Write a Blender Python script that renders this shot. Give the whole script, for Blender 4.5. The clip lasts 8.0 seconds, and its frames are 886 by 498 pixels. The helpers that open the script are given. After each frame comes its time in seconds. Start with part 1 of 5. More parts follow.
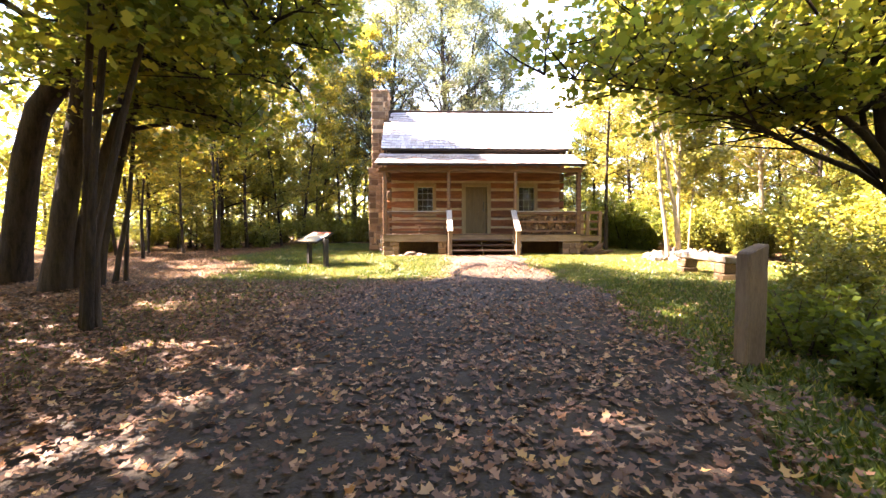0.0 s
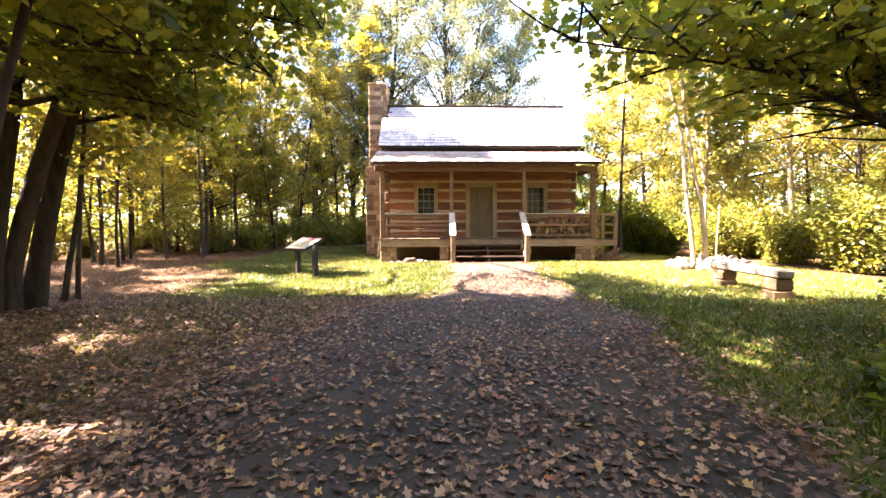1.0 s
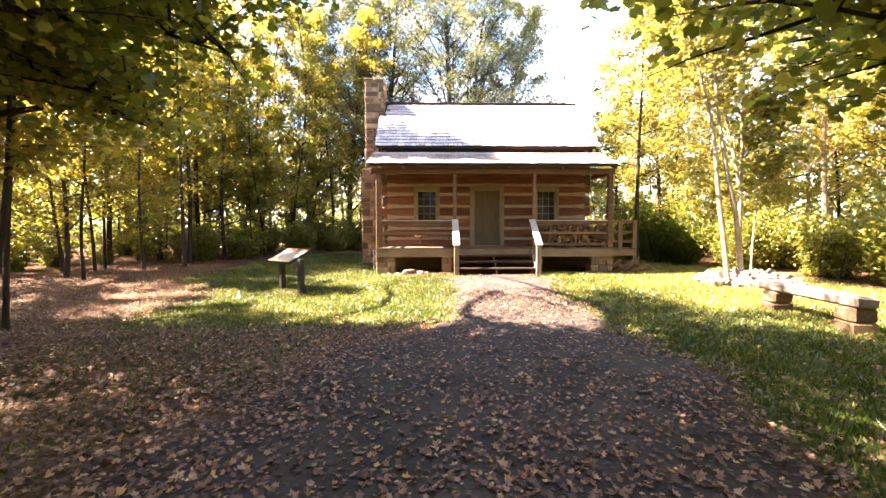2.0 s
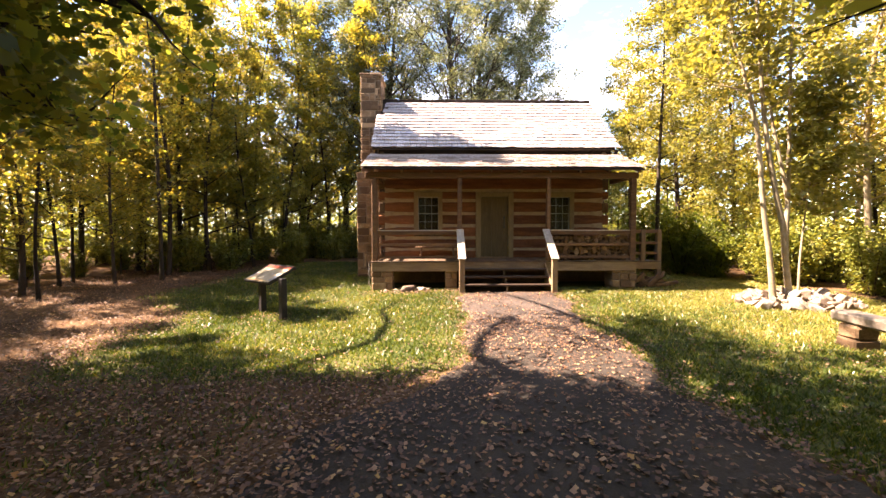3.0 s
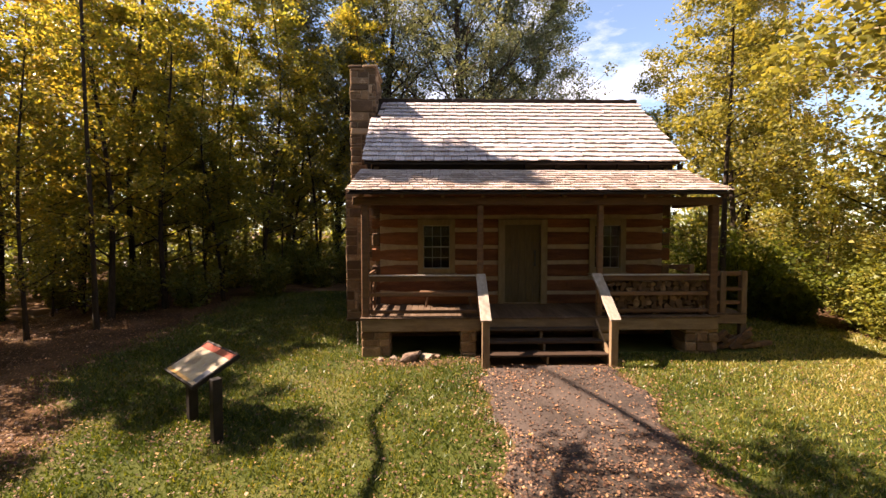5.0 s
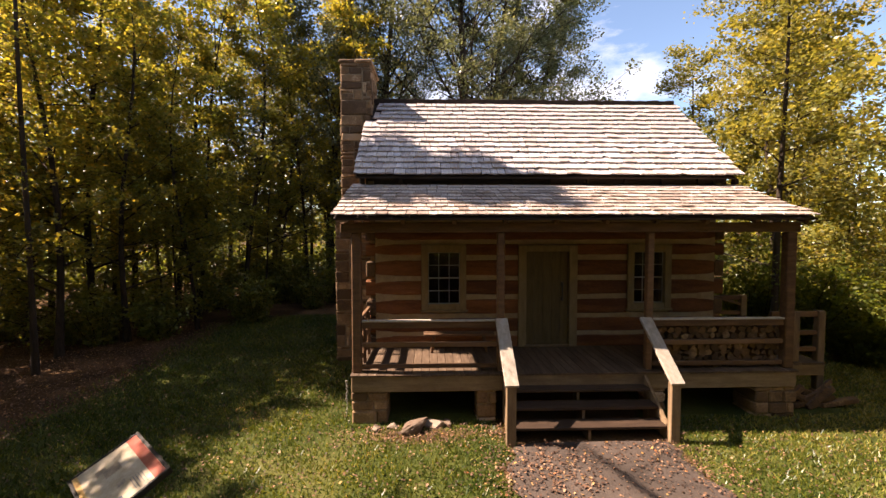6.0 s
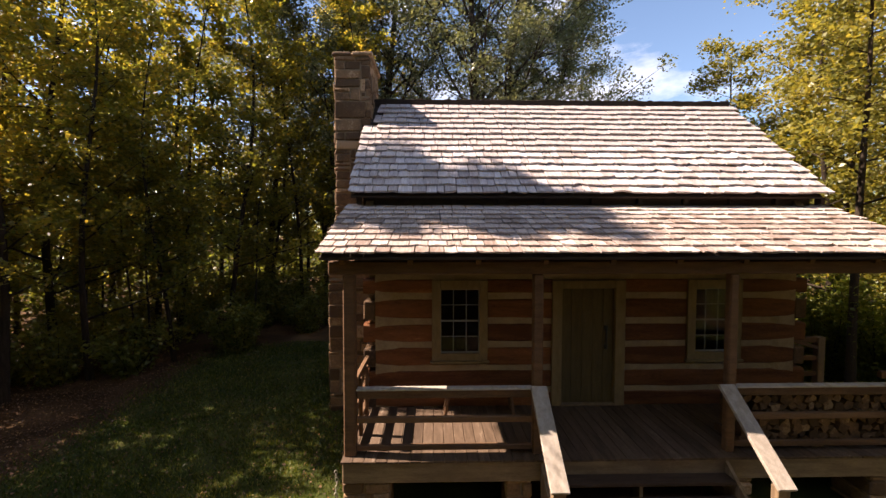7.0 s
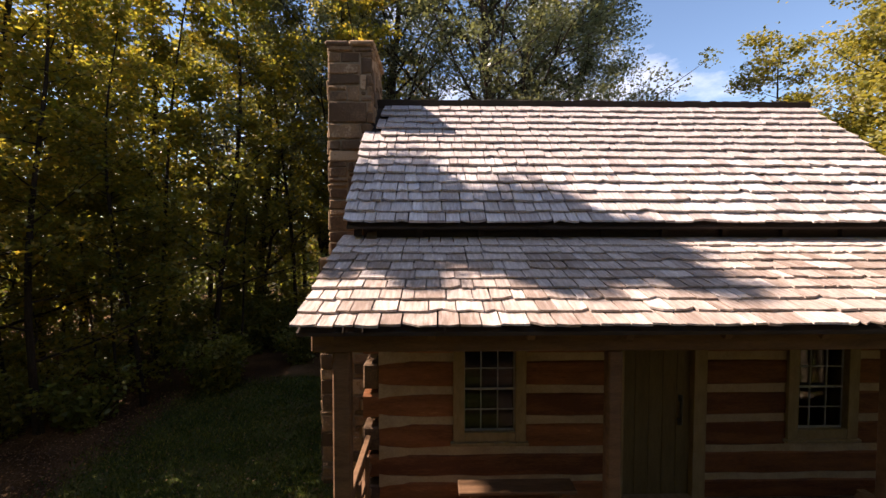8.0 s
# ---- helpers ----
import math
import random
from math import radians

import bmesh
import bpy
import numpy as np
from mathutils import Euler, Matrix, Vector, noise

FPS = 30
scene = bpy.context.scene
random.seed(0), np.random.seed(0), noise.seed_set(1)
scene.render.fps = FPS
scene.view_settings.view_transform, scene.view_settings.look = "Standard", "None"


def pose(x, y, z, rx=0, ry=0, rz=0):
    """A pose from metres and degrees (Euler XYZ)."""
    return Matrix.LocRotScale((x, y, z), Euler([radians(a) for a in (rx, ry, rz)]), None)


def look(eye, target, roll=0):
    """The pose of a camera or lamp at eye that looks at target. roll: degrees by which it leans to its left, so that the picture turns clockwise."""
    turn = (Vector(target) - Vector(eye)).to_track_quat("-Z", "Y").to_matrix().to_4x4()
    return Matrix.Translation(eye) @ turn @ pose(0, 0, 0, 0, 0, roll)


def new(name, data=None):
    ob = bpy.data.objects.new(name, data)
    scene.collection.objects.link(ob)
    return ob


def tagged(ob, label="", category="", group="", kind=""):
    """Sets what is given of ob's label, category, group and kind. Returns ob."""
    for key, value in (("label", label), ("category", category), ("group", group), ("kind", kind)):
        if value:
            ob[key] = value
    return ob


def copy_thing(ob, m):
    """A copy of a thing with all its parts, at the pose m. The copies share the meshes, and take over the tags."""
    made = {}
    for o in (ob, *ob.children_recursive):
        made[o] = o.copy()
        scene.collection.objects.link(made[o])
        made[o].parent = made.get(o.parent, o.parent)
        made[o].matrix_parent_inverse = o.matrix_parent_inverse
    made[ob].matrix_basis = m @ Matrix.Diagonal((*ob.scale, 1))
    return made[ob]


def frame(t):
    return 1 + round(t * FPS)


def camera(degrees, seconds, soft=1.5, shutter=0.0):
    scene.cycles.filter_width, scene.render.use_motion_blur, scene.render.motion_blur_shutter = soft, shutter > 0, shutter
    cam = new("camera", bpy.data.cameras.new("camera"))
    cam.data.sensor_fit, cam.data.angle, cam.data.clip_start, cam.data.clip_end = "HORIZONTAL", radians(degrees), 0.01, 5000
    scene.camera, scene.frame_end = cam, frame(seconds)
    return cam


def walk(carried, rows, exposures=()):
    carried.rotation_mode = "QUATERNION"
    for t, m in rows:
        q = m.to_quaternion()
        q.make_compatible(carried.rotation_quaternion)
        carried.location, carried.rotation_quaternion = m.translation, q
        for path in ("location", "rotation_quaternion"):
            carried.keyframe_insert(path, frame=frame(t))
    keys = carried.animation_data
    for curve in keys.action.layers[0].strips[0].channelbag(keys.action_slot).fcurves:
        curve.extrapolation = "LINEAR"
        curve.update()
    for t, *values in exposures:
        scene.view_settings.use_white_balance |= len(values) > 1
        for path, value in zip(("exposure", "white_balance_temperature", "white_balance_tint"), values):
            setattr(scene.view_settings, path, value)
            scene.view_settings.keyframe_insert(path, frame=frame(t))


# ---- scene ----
cam = camera(95.0, 8.0, soft=1.5)
PATH = [
    (0, (-1.055, -16.59, 0.88), (-0.989, -14.593, 0.794), -0.1),
    (0.5, (-1.006, -16.02, 0.972), (-0.947, -14.023, 0.882), -0.2),
    (1, (-0.977, -15.39, 1.073), (-0.928, -13.393, 0.98), -0.2),
    (1.5, (-0.98, -14.75, 1.172), (-0.934, -12.753, 1.082), -0.1),
    (3, (-1.064, -12.772, 1.588), (-1.018, -10.774, 1.505), -0.1),
    (3.5, (-1.107, -12.041, 1.73), (-1.061, -10.043, 1.65), -0.1),
    (4, (-1.157, -11.306, 1.979), (-1.115, -9.308, 1.893), -0.1),
    (4.5, (-1.199, -10.589, 2.246), (-1.161, -8.591, 2.16), -0.1),
    (6, (-1.478, -8.069, 3.099), (-1.421, -6.072, 3.014), -0.1),
    (6.5, (-1.533, -7.277, 3.32), (-1.484, -5.279, 3.239), -0.1),
    (7, (-1.645, -6.481, 3.614), (-1.601, -4.483, 3.529), -0.0),
    (7.5, (-1.747, -5.659, 3.855), (-1.712, -3.66, 3.776), -0.0),
    (8, (-1.894, -4.902, 4.1), (-1.857, -2.904, 4.021), 0.0),
]
EXPOSURES = [(0, 4.33, 6750, 26), (1.0, 4.36, 6750, 26), (1.7, 4.2, 6750, 26), (2.8, 3.35, 7300, 26), (3.5, 2.7, 7500, 27), (4.5, 2.16, 7600, 28), (6.0, 1.86, 7400, 26), (8.0, 1.5, 6900, 24)]
walk(cam, [(t, look(eye, target, roll)) for t, eye, target, roll in PATH], EXPOSURES)

# ---- light ----
SUN_WAY = Vector((1.0, -0.12, -1.12)).normalized()      # the way the sunlight travels
world = bpy.data.worlds.new("sky")
scene.world = world
world.use_nodes = True
wn = world.node_tree.nodes
sky = wn.new("ShaderNodeTexSky")
sky.sky_type = "NISHITA"
sky.sun_disc = False
sky.sun_elevation = math.asin(-SUN_WAY.z)
sky.sun_rotation = radians(-94)
sky.dust_density = 0.3
sky.ozone_density = 0.4
wn["Background"].inputs["Strength"].default_value = 0.075
# thin white cloud drifting over a clear blue
wl = world.node_tree.links
clear_blue = wn.new("ShaderNodeVectorMath")
clear_blue.operation = "MULTIPLY"
clear_blue.inputs[1].default_value = (0.86, 1.0, 1.05)
wl.new(sky.outputs[0], clear_blue.inputs[0])
way = wn.new("ShaderNodeTexCoord")
flat = wn.new("ShaderNodeMapping")
flat.inputs["Scale"].default_value = (1, 1, 2.6)
flat.inputs["Location"].default_value = (0.3, 0.1, 0.5)
wl.new(way.outputs["Generated"], flat.inputs["Vector"])
puff = wn.new("ShaderNodeTexNoise")
puff.inputs["Scale"].default_value, puff.inputs["Detail"].default_value, puff.inputs["Roughness"].default_value = 2.2, 7, 0.6
wl.new(flat.outputs["Vector"], puff.inputs["Vector"])
share = wn.new("ShaderNodeMapRange")
share.inputs["From Min"].default_value, share.inputs["From Max"].default_value, share.inputs["To Max"].default_value = 0.52, 0.74, 0.75
wl.new(puff.outputs["Fac"], share.inputs["Value"])
veil = wn.new("ShaderNodeMix")
veil.data_type = "RGBA"
veil.inputs[7].default_value = (9.5, 9.8, 10.4, 1)
wl.new(share.outputs["Result"], veil.inputs["Factor"])
wl.new(clear_blue.outputs[0], veil.inputs[6])
wl.new(veil.outputs[2], wn["Background"].inputs["Color"])
sun = new("sun", bpy.data.lights.new("sun", "SUN"))
sun.data.energy = 5.0
sun.data.angle = radians(0.55)
sun.data.color = (1.0, 0.92, 0.78)
sun.matrix_world = look((-20, 0, 25), Vector((-20, 0, 25)) + SUN_WAY)



# ---- materials ----
def noisy(name, cols, scale=6.0, stretch=(1, 1, 1), rough=0.8, bump=0.3, fine=60.0, vary=0.0, spec=0.3, bump_dist=0.01, streak=None, metal=0.0):
    """Two scales of noise between colours cols (dark, light, worn), a bump, and a change from piece to piece."""
    mat = bpy.data.materials.new(name)
    mat.use_nodes = True
    nt = mat.node_tree
    n, ln = nt.nodes, nt.links
    b = n["Principled BSDF"]
    tc = n.new("ShaderNodeTexCoord")
    mp = n.new("ShaderNodeMapping")
    mp.inputs["Scale"].default_value = stretch
    ln.new(tc.outputs["Object"], mp.inputs["Vector"])
    vec = mp.outputs["Vector"]
    info = n.new("ShaderNodeObjectInfo")
    if vary:
        add = n.new("ShaderNodeVectorMath")
        add.operation = "MULTIPLY_ADD"
        ln.new(info.outputs["Random"], add.inputs[0])
        add.inputs[1].default_value = (37, 53, 71)
        ln.new(vec, add.inputs[2])
        vec = add.outputs[0]
    big = n.new("ShaderNodeTexNoise")
    big.inputs["Scale"].default_value, big.inputs["Detail"].default_value, big.inputs["Roughness"].default_value = scale, 5, 0.6
    small = n.new("ShaderNodeTexNoise")
    small.inputs["Scale"].default_value, small.inputs["Detail"].default_value = fine, 4
    ln.new(vec, big.inputs["Vector"])
    ln.new(vec, small.inputs["Vector"])
    ramp = n.new("ShaderNodeValToRGB")
    el = ramp.color_ramp.elements
    el[0].position, el[1].position = 0.3, 0.72
    el[0].color, el[1].color = (*cols[0], 1), (*cols[1], 1)
    if len(cols) > 2:
        e = el.new(0.82)
        e.color = (*cols[2], 1)
    mixv = n.new("ShaderNodeMath")
    mixv.operation = "MULTIPLY_ADD"
    ln.new(small.outputs["Fac"], mixv.inputs[0])
    mixv.inputs[1].default_value = 0.5
    sub = n.new("ShaderNodeMath")
    sub.operation = "MULTIPLY_ADD"
    ln.new(big.outputs["Fac"], sub.inputs[0])
    sub.inputs[1].default_value, sub.inputs[2].default_value = 0.9, -0.2
    ln.new(sub.outputs[0], mixv.inputs[2])
    fac = mixv.outputs[0]
    if vary:
        sh = n.new("ShaderNodeMath")
        sh.operation = "MULTIPLY_ADD"
        ln.new(info.outputs["Random"], sh.inputs[0])
        sh.inputs[1].default_value = vary
        sh2 = n.new("ShaderNodeMath")
        sh2.operation = "SUBTRACT"
        ln.new(fac, sh2.inputs[0])
        sh2.inputs[1].default_value = vary / 2
        ln.new(sh2.outputs[0], sh.inputs[2])
        fac = sh.outputs[0]
    ln.new(fac, ramp.inputs["Fac"])
    ln.new(ramp.outputs["Color"], b.inputs["Base Color"])
    b.inputs["Roughness"].default_value = rough
    b.inputs["Specular IOR Level"].default_value = spec
    b.inputs["Metallic"].default_value = metal
    if bump:
        bp = n.new("ShaderNodeBump")
        bp.inputs["Strength"].default_value, bp.inputs["Distance"].default_value = bump, bump_dist
        ln.new(mixv.outputs[0], bp.inputs["Height"])
        ln.new(bp.outputs["Normal"], b.inputs["Normal"])
    return mat


def leafy(name, cols, through_share=0.45, rough=0.38):
    """Leaves: a colour from the face's own tint, light passing through the blade."""
    mat = bpy.data.materials.new(name)
    mat.use_nodes = True
    nt = mat.node_tree
    n, ln = nt.nodes, nt.links
    b = n["Principled BSDF"]
    at = n.new("ShaderNodeAttribute")
    at.attribute_name = "tint"
    ramp = n.new("ShaderNodeValToRGB")
    el = ramp.color_ramp.elements
    for i, c in enumerate(cols):
        p = i / (len(cols) - 1)
        e = el[0] if i == 0 else el[len(el) - 1] if i == len(cols) - 1 else el.new(p)
        e.position = p
        e.color = (*c, 1)
    ln.new(at.outputs["Fac"], ramp.inputs["Fac"])
    ln.new(ramp.outputs["Color"], b.inputs["Base Color"])
    b.inputs["Roughness"].default_value = rough
    b.inputs["Specular IOR Level"].default_value = 0.45
    if through_share:
        tr = n.new("ShaderNodeBsdfTranslucent")
        gain = n.new("ShaderNodeVectorMath")
        gain.operation = "MULTIPLY"
        gain.inputs[1].default_value = (1.72, 1.5, 0.74)
        ln.new(ramp.outputs["Color"], gain.inputs[0])
        ln.new(gain.outputs[0], tr.inputs["Color"])
        mx = n.new("ShaderNodeMixShader")
        mx.inputs[0].default_value = through_share
        ln.new(b.outputs[0], mx.inputs[1])
        ln.new(tr.outputs[0], mx.inputs[2])
        ln.new(mx.outputs[0], n["Material Output"].inputs["Surface"])
    return mat


LOG = noisy("hewn_log_wood", [(0.085, 0.027, 0.009), (0.22, 0.078, 0.026), (0.32, 0.14, 0.052)], 2.2, (0.6, 4, 4), 0.75, 0.5, 26, 0.35)
LOG_DARK = noisy("dark_log_ends", [(0.055, 0.032, 0.02), (0.16, 0.09, 0.045)], 5, (1, 1, 1), 0.85, 0.5, 40, 0.3)
CHINK = noisy("lime_chinking", [(0.25, 0.17, 0.095), (0.37, 0.27, 0.16)], 5, (1, 1, 1), 0.9, 0.4, 50, 0.1)
TIMBER = noisy("weathered_timber", [(0.12, 0.075, 0.042), (0.24, 0.16, 0.09), (0.32, 0.235, 0.15)], 3, (5, 5, 0.7), 0.8, 0.4, 30, 0.25)
TIMBER_LONG = noisy("weathered_long_timber", [(0.15, 0.098, 0.054), (0.29, 0.20, 0.112), (0.37, 0.28, 0.185)], 3, (0.7, 5, 5), 0.8, 0.4, 30, 0.25)
# step boards toned darker than the deck, standing in for shade on the steps
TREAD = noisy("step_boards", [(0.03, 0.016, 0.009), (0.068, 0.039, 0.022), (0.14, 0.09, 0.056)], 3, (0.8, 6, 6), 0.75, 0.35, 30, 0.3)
BEAM = noisy("brown_beam_wood", [(0.08, 0.04, 0.019), (0.17, 0.09, 0.045)], 3, (0.7, 5, 5), 0.8, 0.4, 30, 0.25)
RAIL = noisy("grey_rail_wood", [(0.26, 0.215, 0.17), (0.46, 0.40, 0.33), (0.58, 0.52, 0.45)], 3, (5, 0.8, 5), 0.75, 0.35, 35, 0.2)
DECK = noisy("deck_boards", [(0.055, 0.032, 0.018), (0.125, 0.08, 0.05), (0.24, 0.18, 0.13)], 3, (6, 0.8, 6), 0.75, 0.35, 30, 0.3)
FRAME = noisy("tan_frame_paint", [(0.17, 0.115, 0.05), (0.25, 0.175, 0.085)], 4, (3, 3, 1), 0.6, 0.15, 30, 0.1)
DOOR = noisy("olive_door_paint", [(0.075, 0.049, 0.019), (0.125, 0.086, 0.036)], 3, (4, 4, 0.8), 0.6, 0.25, 30, 0.2)
MUNTIN = noisy("white_sash_paint", [(0.22, 0.20, 0.175), (0.32, 0.30, 0.27)], 6, (1, 1, 1), 0.5, 0.1, 40)
IRON = noisy("black_iron", [(0.02, 0.02, 0.02), (0.05, 0.045, 0.04)], 12, (1, 1, 1), 0.5, 0.2, 60)
SHINGLE = noisy("weathered_cedar_shingle", [(0.33, 0.265, 0.24), (0.64, 0.575, 0.55), (0.75, 0.70, 0.68)], 4, (9, 1.2, 9), 0.6, 0.6, 45, 0.34, spec=0.5)
SHINGLE_BROWN = noisy("brown_cedar_shingle", [(0.22, 0.155, 0.12), (0.52, 0.43, 0.38), (0.68, 0.61, 0.57)], 4, (9, 1.2, 9), 0.6, 0.6, 45, 0.36, spec=0.5)
# roof boards coloured darker than the timber, standing in for shade under the eaves
SHADED_BOARD = noisy("shaded_roof_boards", [(0.022, 0.014, 0.01), (0.05, 0.033, 0.022)], 4, (1, 6, 6), 0.9, 0.3, 40)
STONE = noisy("chimney_stone", [(0.10, 0.058, 0.03), (0.27, 0.165, 0.088), (0.42, 0.28, 0.165)], 2.6, (1, 1, 1), 0.85, 0.7, 30, 0.65, bump_dist=0.02)
MORTAR = noisy("mortar", [(0.19, 0.135, 0.085), (0.28, 0.205, 0.135)], 8, (1, 1, 1), 0.95, 0.5, 60)
ROCK = noisy("field_stone", [(0.12, 0.075, 0.05), (0.31, 0.24, 0.18), (0.48, 0.41, 0.34)], 3, (1, 1, 1), 0.85, 0.7, 25, 0.4, bump_dist=0.02)
BENCH_STONE = noisy("bench_slab_stone", [(0.13, 0.10, 0.075), (0.27, 0.215, 0.165), (0.36, 0.30, 0.24)], 3, (1, 1, 1), 0.85, 0.6, 25, bump_dist=0.02)
FIREWOOD = noisy("split_firewood", [(0.06, 0.03, 0.013), (0.165, 0.09, 0.042), (0.28, 0.175, 0.092)], 5, (1, 1, 1), 0.8, 0.5, 40, 0.5)
POST = noisy("weathered_post", [(0.10, 0.07, 0.048), (0.20, 0.145, 0.105)], 3, (5, 5, 0.7), 0.85, 0.5, 30, 0.1)
SIGN_METAL = noisy("dark_brown_metal", [(0.012, 0.009, 0.008), (0.026, 0.020, 0.016)], 8, (1, 1, 1), 0.65, 0.05, 60)
BARK = noisy("brown_bark", [(0.016, 0.010, 0.006), (0.060, 0.041, 0.027)], 3, (5, 5, 0.8), 0.95, 0.9, 22, 0.25, bump_dist=0.03)
BARK_PALE = noisy("pale_bark", [(0.15, 0.11, 0.065), (0.35, 0.27, 0.17), (0.46, 0.37, 0.26)], 2.5, (2, 2, 1.6), 0.85, 0.5, 30, 0.2)
GRAVEL = noisy("dark_gravel", [(0.018, 0.013, 0.009), (0.058, 0.042, 0.030), (0.15, 0.115, 0.085)], 1.2, (1, 1, 1), 0.9, 0.9, 55, bump_dist=0.02)
MAPLE_LEAF = leafy("maple_leaves", [(0.055, 0.085, 0.016), (0.10, 0.13, 0.024), (0.165, 0.18, 0.034), (0.28, 0.25, 0.05), (0.44, 0.32, 0.065)], 0.7)
WOOD_LEAF = leafy("woodland_leaves", [(0.08, 0.105, 0.025), (0.14, 0.155, 0.034), (0.21, 0.20, 0.042), (0.31, 0.25, 0.05), (0.46, 0.30, 0.055)], 0.6)
GOLD_LEAF = leafy("yellowing_leaves", [(0.105, 0.115, 0.03), (0.175, 0.175, 0.044), (0.27, 0.235, 0.058), (0.42, 0.32, 0.07), (0.50, 0.31, 0.075)], 0.46)
WILLOW_LEAF = leafy("grey_green_leaves", [(0.07, 0.088, 0.055), (0.115, 0.135, 0.085), (0.17, 0.185, 0.11), (0.26, 0.245, 0.12)], 0.4)
SHRUB_LEAF = leafy("shrub_leaves", [(0.065, 0.09, 0.017), (0.13, 0.15, 0.028), (0.22, 0.215, 0.042), (0.34, 0.27, 0.065), (0.38, 0.21, 0.075)], 0.4)
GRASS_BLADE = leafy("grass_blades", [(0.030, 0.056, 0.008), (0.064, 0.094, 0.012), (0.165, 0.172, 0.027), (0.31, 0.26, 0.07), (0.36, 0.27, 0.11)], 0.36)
FALLEN = leafy("fallen_leaves", [(0.036, 0.016, 0.009), (0.075, 0.035, 0.019), (0.125, 0.063, 0.036), (0.22, 0.105, 0.052), (0.33, 0.195, 0.115), (0.38, 0.22, 0.06), (0.28, 0.085, 0.026)], 0.1, 0.7)


def glass():
    mat = bpy.data.materials.new("window_glass")
    mat.use_nodes = True
    b = mat.node_tree.nodes["Principled BSDF"]
    b.inputs["Base Color"].default_value = (0.5, 0.52, 0.5, 1)
    b.inputs["Roughness"].default_value = 0.03
    b.inputs["Transmission Weight"].default_value = 1.0
    b.inputs["IOR"].default_value = 1.35
    b.inputs["Specular IOR Level"].default_value = 0.12
    return mat


GLASS = glass()


def pale_towards_steps(mat):
    """Mixes a paler tone into the gravel where the attribute 'pale' says so."""
    nt = mat.node_tree
    n, ln = nt.nodes, nt.links
    base = n["Principled BSDF"].inputs["Base Color"]
    dark = base.links[0].from_socket
    at = n.new("ShaderNodeAttribute")
    at.attribute_name = "pale"
    tc = n.new("ShaderNodeTexCoord")
    grit = n.new("ShaderNodeTexNoise")
    grit.inputs["Scale"].default_value, grit.inputs["Detail"].default_value = 7, 6
    ln.new(tc.outputs["Object"], grit.inputs["Vector"])
    add = n.new("ShaderNodeMath")
    add.operation = "MULTIPLY_ADD"
    add.inputs[1].default_value = 1.3
    ln.new(at.outputs["Fac"], add.inputs[0])
    ln.new(grit.outputs["Fac"], add.inputs[2])
    st = n.new("ShaderNodeMapRange")
    st.inputs["From Min"].default_value, st.inputs["From Max"].default_value = 0.7, 1.5
    ln.new(add.outputs[0], st.inputs["Value"])
    gain = n.new("ShaderNodeVectorMath")
    gain.operation = "MULTIPLY"
    gain.inputs[1].default_value = (1.62, 1.62, 1.8)
    ln.new(dark, gain.inputs[0])
    mx = n.new("ShaderNodeMix")
    mx.data_type = "RGBA"
    ln.new(st.outputs["Result"], mx.inputs["Factor"])
    ln.new(dark, mx.inputs[6])
    ln.new(gain.outputs[0], mx.inputs[7])
    ln.new(mx.outputs[2], base)


pale_towards_steps(GRAVEL)


